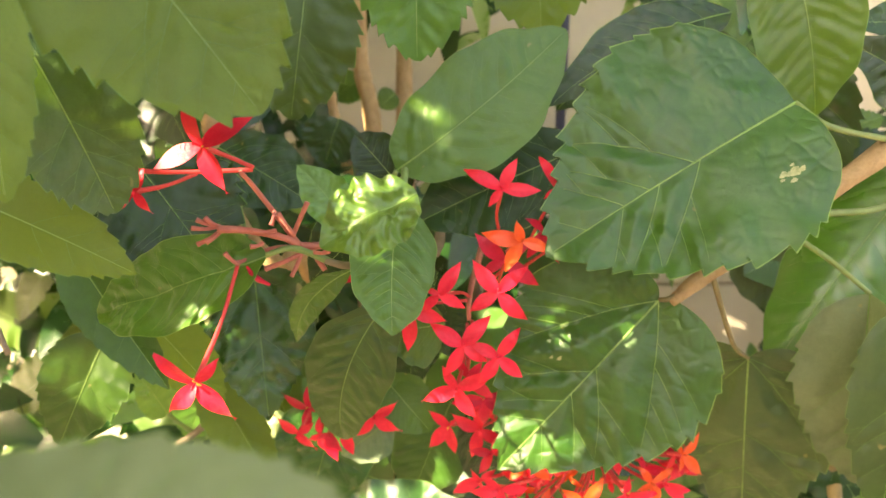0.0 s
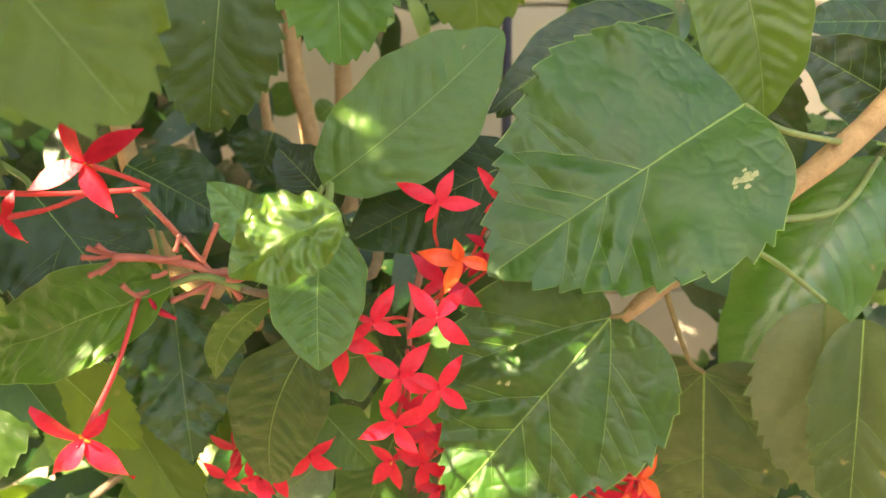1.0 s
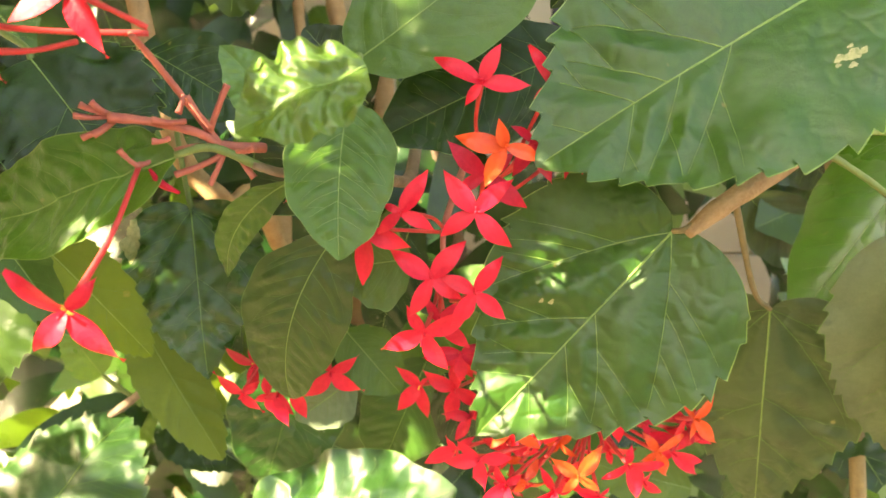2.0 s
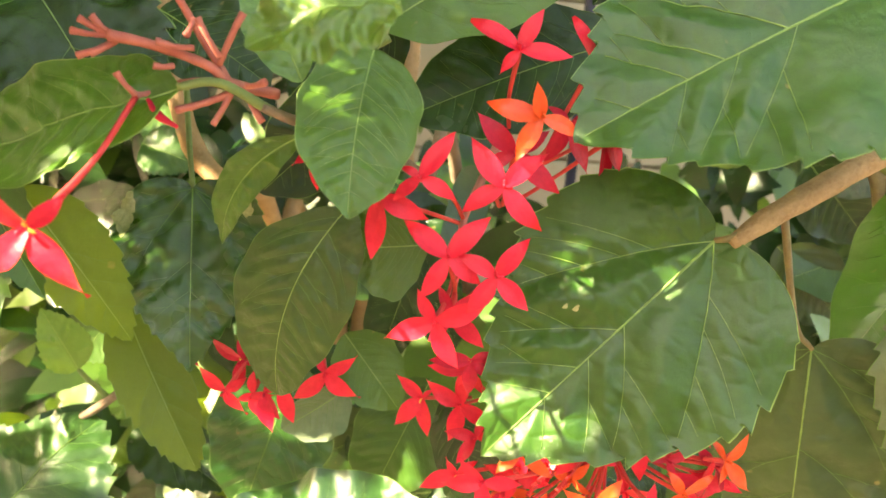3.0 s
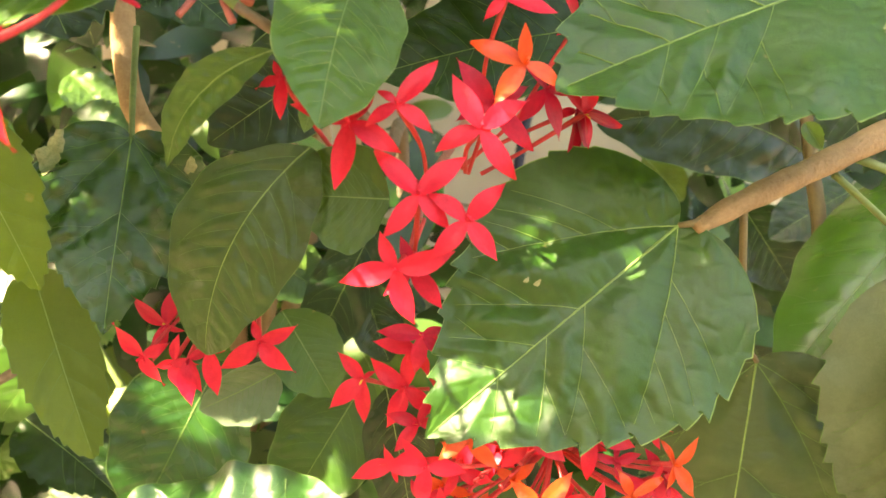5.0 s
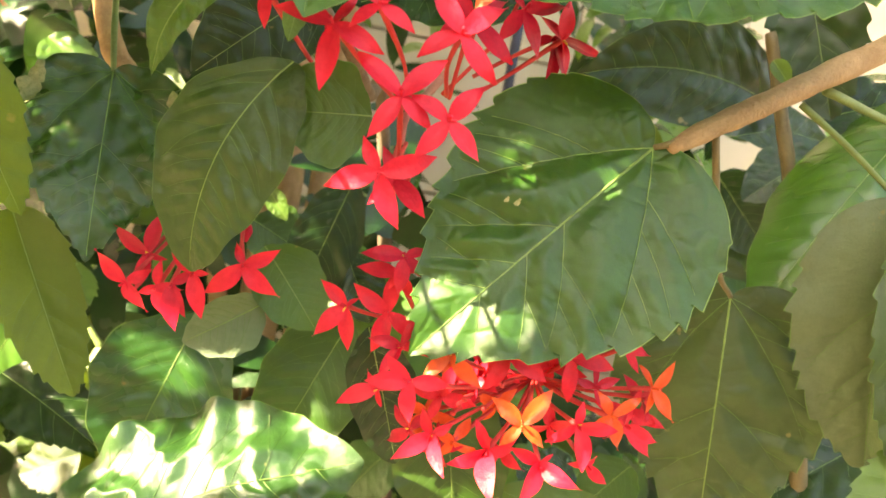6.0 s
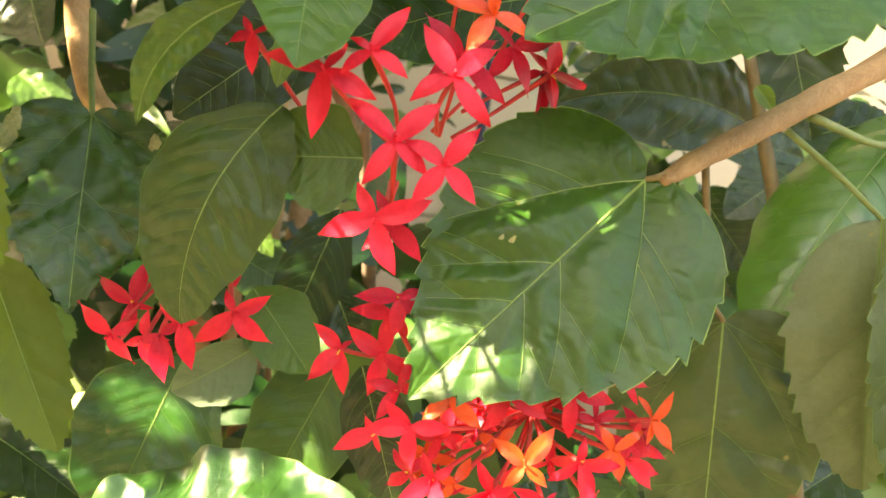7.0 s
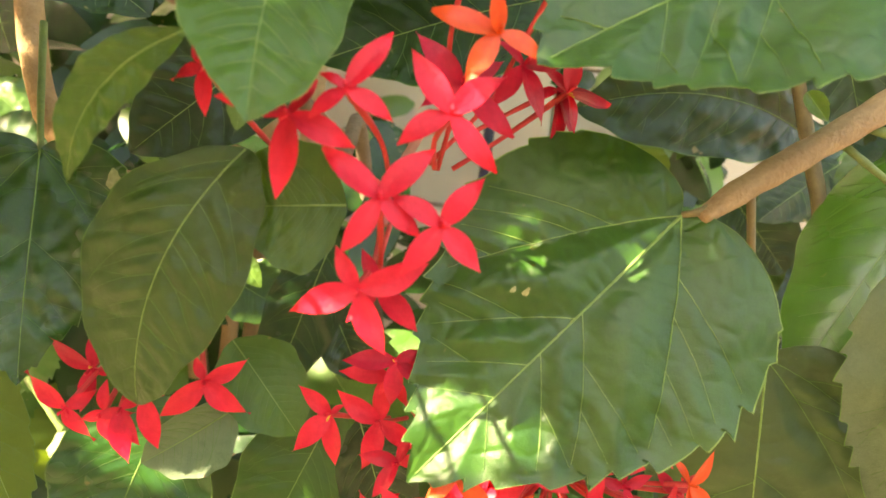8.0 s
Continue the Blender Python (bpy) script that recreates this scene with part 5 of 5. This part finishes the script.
# wider openings, by the corners of the patch of sun that each throws on the heart-shaped leaf
PATCHES = [
    [(0.0217, 0.261, 0.799), (0.0647, 0.249, 0.7845), (0.0512, 0.249, 0.7723), (0.0190, 0.254, 0.767)],
    [(0.0804, 0.256, 0.8384), (0.0892, 0.254, 0.8344), (0.0911, 0.253, 0.8290), (0.0874, 0.253, 0.8292), (0.0788, 0.256, 0.8344)],
    [(0.0884, 0.255, 0.8410), (0.0959, 0.254, 0.8399), (0.0966, 0.253, 0.8376), (0.0924, 0.254, 0.8361), (0.0889, 0.255, 0.8382)]]
fleck = random.Random(5)
BEAMS_FAR = [(fleck.uniform(-0.34, -0.04), fleck.uniform(0.36, 0.70), fleck.uniform(0.70, 1.0), fleck.uniform(0.004, 0.013)) for _ in range(90)]
BEAMS_FAR += [(fleck.uniform(-0.30, -0.10), fleck.uniform(0.30, 0.50), fleck.uniform(0.60, 0.78), fleck.uniform(0.006, 0.018)) for _ in range(54)]
BEAMS_FAR += [(fleck.uniform(-0.22, -0.06), fleck.uniform(0.32, 0.50), fleck.uniform(0.84, 0.95), fleck.uniform(0.005, 0.012)) for _ in range(18)]
BEAMS_FAR += [(fleck.uniform(0.12, 0.32), fleck.uniform(0.40, 0.60), fleck.uniform(0.78, 0.98), fleck.uniform(0.004, 0.009)) for _ in range(14)]
BEAMS = BEAMS_ON_LEAVES + BEAMS_ON_FLOWERS + BEAMS_LOW + BEAMS_FAR
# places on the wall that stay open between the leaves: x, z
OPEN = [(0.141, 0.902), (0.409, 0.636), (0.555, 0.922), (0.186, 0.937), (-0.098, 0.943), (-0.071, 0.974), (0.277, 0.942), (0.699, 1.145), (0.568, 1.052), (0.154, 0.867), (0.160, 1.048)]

fence_post(0.14, 0.80)


# ---------------------------------------------------------------- hedge behind, unseen added shade overhead, small far leaves
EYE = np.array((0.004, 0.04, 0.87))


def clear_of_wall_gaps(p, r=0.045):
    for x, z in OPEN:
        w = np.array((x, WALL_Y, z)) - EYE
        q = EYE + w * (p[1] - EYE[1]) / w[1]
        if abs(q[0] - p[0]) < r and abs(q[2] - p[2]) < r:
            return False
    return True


def hedge_leaves():
    """Single leaves of the shrub behind, from just behind the flowers to the wall."""
    rnd = random.Random(21)
    kinds = [("ellip", GLOSSY), ("broad", GLOSSY), ("ellip", BROAD), ("broad", BROAD), ("ovate", MID)]
    made = 0
    while made < 150:
        y = rnd.uniform(0.40, 0.86)
        spread = (y - 0.02) * 0.85
        p = np.array((rnd.uniform(-spread, spread), y, 0.84 + rnd.uniform(-0.75, 0.42) * spread))
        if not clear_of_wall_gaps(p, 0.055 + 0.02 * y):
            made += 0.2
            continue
        made += 1
        L = rnd.uniform(0.06, 0.10)
        a = unit([rnd.gauss(0, 0.8), rnd.gauss(-0.2, 0.3), rnd.gauss(-0.7, 0.5)])
        shape, mat = rnd.choice(kinds)
        if rnd.random() < 0.35 and p[0] < -0.05:
            mat = rnd.choice((OLIVE, YOUNG))
        leaf(behind, shape, mat, p, p + a * L, L * rnd.uniform(0.5, 0.85), (rnd.gauss(0, 0.4), -1, rnd.gauss(0.5, 0.4)), fine=0.5, seed=200 + int(made * 5), ruffle=0.04)


hedge_leaves()


def foliage(name, placed, material):
    """Many leaves joined into one mesh; each has a place, a heading, an up and a length."""
    U, V = np.meshgrid(np.linspace(0, 1, 9), np.linspace(-1, 1, 5), indexing="ij")
    verts, faces = [], []
    for k, (p, a, n, L, ratio) in enumerate(placed):
        s = np.cross(a, n)
        X = V * L * ratio * (U + 0.003) ** 0.5 * (1.003 - U) ** 0.7 * 1.15
        H = 0.12 * np.abs(X) + 0.10 * L * 4 * U * (1 - U)
        pts = p + np.multiply.outer(U * L, a) + np.multiply.outer(X, s) + np.multiply.outer(H, n)
        i = np.arange(45).reshape(9, 5) + k * 45
        verts.append(pts.reshape(-1, 3))
        faces.append(np.stack([i[:-1, :-1], i[1:, :-1], i[1:, 1:], i[:-1, 1:]], -1).reshape(-1, 4))
    me = bpy.data.meshes.new(name)
    me.from_pydata(np.concatenate(verts).tolist(), [], np.concatenate(faces).tolist())
    return part_of(name, me, material)


def overhead():
    """An unseen leafy branch added over the view to break the sunlight into flecks."""
    top = thing("added_shade_branch", "unseen grey-brown leafy branch added to shade the flowers", "branch")
    part("branch", tube_bm([(-0.85, -0.45, 0.0), (-0.82, -0.4, 0.7), (-0.66, -0.25, 1.15), (-0.40, 0.0, 1.26), (-0.12, 0.12, 1.24)], [0.02, 0.018, 0.013, 0.009, 0.004], 12, 8, 0.06), BARK_GREY, top)
    rnd = random.Random(8)
    w = np.array(SUN_FROM)
    # unseen twig added to throw a thin shadow across the lit leaf patch
    foot, head = np.array((0.0440, 0.250, 0.765)) + w * 0.2, np.array((0.0243, 0.2605, 0.7985)) + w * 0.2
    part("twig", tube_bm([foot, head, head + (head - foot) * 1.2 + np.array((-0.02, -0.02, 0.02)), (-0.30, 0.04, 1.20), (-0.40, 0.0, 1.26)], [0.0007, 0.0009, 0.0012, 0.002, 0.003], 8, 8, 0.05), BARK_GREY, top)
    e1 = unit(np.cross(w, (0, 1, 0)))
    e2 = np.cross(w, e1)
    beams = np.array(BEAMS)
    bx, by = beams[:, :3] @ e1, beams[:, :3] @ e2
    mid = np.array((0.04, 0.25, 0.83))
    step = 0.003
    xs, ys = np.arange(-0.28, 0.34, step) + mid @ e1, np.arange(-0.66, 0.22, step) + mid @ e2
    GX, GY = np.meshgrid(xs, ys, indexing="ij")
    keep = np.zeros(GX.shape, bool)
    for x, y, r in zip(bx, by, beams[:, 3]):
        keep |= (GX - x) ** 2 + (GY - y) ** 2 < r * r
    for corners in PATCHES:
        q = np.array(corners)
        qx, qy = q @ e1, q @ e2
        ring = [(qy[i - 1] - qy[i], qx[i] - qx[i - 1], qx[i], qy[i]) for i in range(len(q))]
        sides = np.array([(GX - x0) * a + (GY - y0) * b for a, b, x0, y0 in ring])
        keep |= (sides > 0).all(0) | (sides < 0).all(0)
    placed = []
    for layer in range(2):
        bare = ~keep
        for _ in range(9000):
            if bare.mean() < 0.003:
                break
            todo = np.flatnonzero(bare)
            ci, cj = np.unravel_index(todo[rnd.randrange(len(todo))], bare.shape)
            for _ in range(6):
                th = rnd.uniform(0, 6.28)
                dx, dy = math.cos(th), math.sin(th)
                done = False
                for L in (0.11, 0.08, 0.05, 0.032, 0.02, 0.012, 0.008):
                    L *= rnd.uniform(0.9, 1.1)
                    k = int(L * 0.75 / step) + 2
                    box = (slice(max(0, ci - k), ci + k + 1), slice(max(0, cj - k), cj + k + 1))
                    ax, ay = GX[box] - xs[ci] + dx * L * 0.45, GY[box] - ys[cj] + dy * L * 0.45
                    u = (ax * dx + ay * dy) / L
                    uu = np.clip(u, 0, 1)
                    hit = (u > 0) & (u < 1) & (np.abs(-ax * dy + ay * dx) < L * 0.38 * (uu + 0.003) ** 0.5 * (1.003 - uu) ** 0.7 * 1.15)
                    if not (hit & keep[box]).any():
                        p = e1 * (xs[ci] - dx * L * 0.45) + e2 * (ys[cj] - dy * L * 0.45)
                        p = p + w * (0.42 + 0.10 * layer + rnd.uniform(0, 0.09) + mid @ w)
                        placed.append((p, e1 * dx + e2 * dy, w, L, 0.38))
                        bare[box] &= ~(hit & (np.abs(-ax * dy + ay * dx) < L * 0.32 * (uu + 0.003) ** 0.5 * (1.003 - uu) ** 0.7 * 1.15) & (u > 0.05) & (u < 0.95))
                        done = True
                        break
                if done:
                    break
            else:
                bare[ci, cj] = False
    tagged(foliage("overhead_foliage", placed, BROAD), "dense unseen green leaves added overhead to shade the flowers", "foliage", kind="stuff")

    # unseen leaves added between wall and sun to shade the wall
    placed = []
    for _ in range(3400):
        p = np.array((rnd.uniform(-0.6, 0.9), WALL_Y, rnd.uniform(0.55, 1.25))) + w * rnd.uniform(0.62, 1.3)
        if p[2] < 1.0 + 0.3 * p[1]:
            continue
        a = unit([rnd.gauss(0, 1), rnd.gauss(0, 1), rnd.gauss(-0.4, 0.4)])
        n = unit(np.array((rnd.gauss(0, 0.4), rnd.gauss(-0.3, 0.4), 1.0)))
        n = unit(n - a * (n @ a))
        placed.append((p, a, n, rnd.uniform(0.05, 0.10), 0.36))
    fill = []
    while len(fill) < 2700:
        y = rnd.uniform(0.46, 0.90)
        spread = (y - 0.02) * 0.9
        p = np.array((rnd.uniform(-spread, spread), y, 0.82 + rnd.uniform(-0.85, 0.42) * spread))
        a = unit([rnd.gauss(0, 0.8), rnd.gauss(-0.2, 0.4), rnd.gauss(-0.6, 0.6)])
        L = rnd.uniform(0.035, 0.085)
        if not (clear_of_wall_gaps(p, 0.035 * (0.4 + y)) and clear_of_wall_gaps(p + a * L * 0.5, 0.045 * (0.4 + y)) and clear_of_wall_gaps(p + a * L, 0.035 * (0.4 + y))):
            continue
        n = np.array((rnd.gauss(0, 0.5), -0.8, rnd.gauss(0.5, 0.5)))
        fill.append((p, a, unit(n - a * (n @ a)), L, rnd.uniform(0.26, 0.4)))
    tagged(foliage("hedge_fill_foliage", fill[:2250], GLOSSY), "dark green leaves deep inside the hedge", "foliage", kind="stuff")
    tagged(foliage("hedge_light_foliage", fill[2250:], YOUNG), "light green leaves deep inside the hedge", "foliage", kind="stuff")
    tagged(foliage("hedge_top_foliage", placed, BROAD), "dense unseen leaves added to keep the sun off the wall", "foliage", kind="stuff")


def added_shade_tree():
    """Unseen tree crown, added over the garden to block skylight, open towards the sun."""
    tree = thing("added_shade_tree", "unseen tall grey-barked tree added to block skylight", "tree")
    part("trunk", tube_bm([(1.5, -1.3, 0), (1.45, -1.25, 0.9), (1.2, -1.0, 1.9), (0.9, -0.7, 2.4)], [0.09, 0.075, 0.06, 0.04], 14, 8, 0.05), BARK_GREY, tree)
    rnd = random.Random(77)
    w = np.array(SUN_FROM)
    mid = np.array((0.0, 0.4, 0.83))
    placed = []
    while len(placed) < 1000:
        r = 1.9 * math.sqrt(rnd.random())
        th = rnd.uniform(0, 6.28)
        p = np.array((r * math.cos(th), 0.1 + r * math.sin(th), rnd.uniform(1.75, 2.5) - 0.12 * r * r))
        rel = p - mid
        off = rel - w * (rel @ w)
        if np.linalg.norm(off) < 0.78 or p[1] < -0.05 or (p[1] > 0.8 and p[2] < 2.7 - 0.6 * abs(p[0])):
            continue
        a = unit([rnd.gauss(0, 1), rnd.gauss(0, 1), rnd.gauss(-0.3, 0.3)])
        n = unit(np.array((rnd.gauss(0, 0.4), rnd.gauss(0, 0.4), 1.0)))
        placed.append((p, a, unit(n - a * (n @ a)), rnd.uniform(0.09, 0.16), 0.36))
    tagged(foliage("tree_crown_foliage", placed, BROAD), "unseen green crown leaves added overhead to block skylight", "foliage", kind="stuff")


overhead()
added_shade_tree()
wall_tiles()
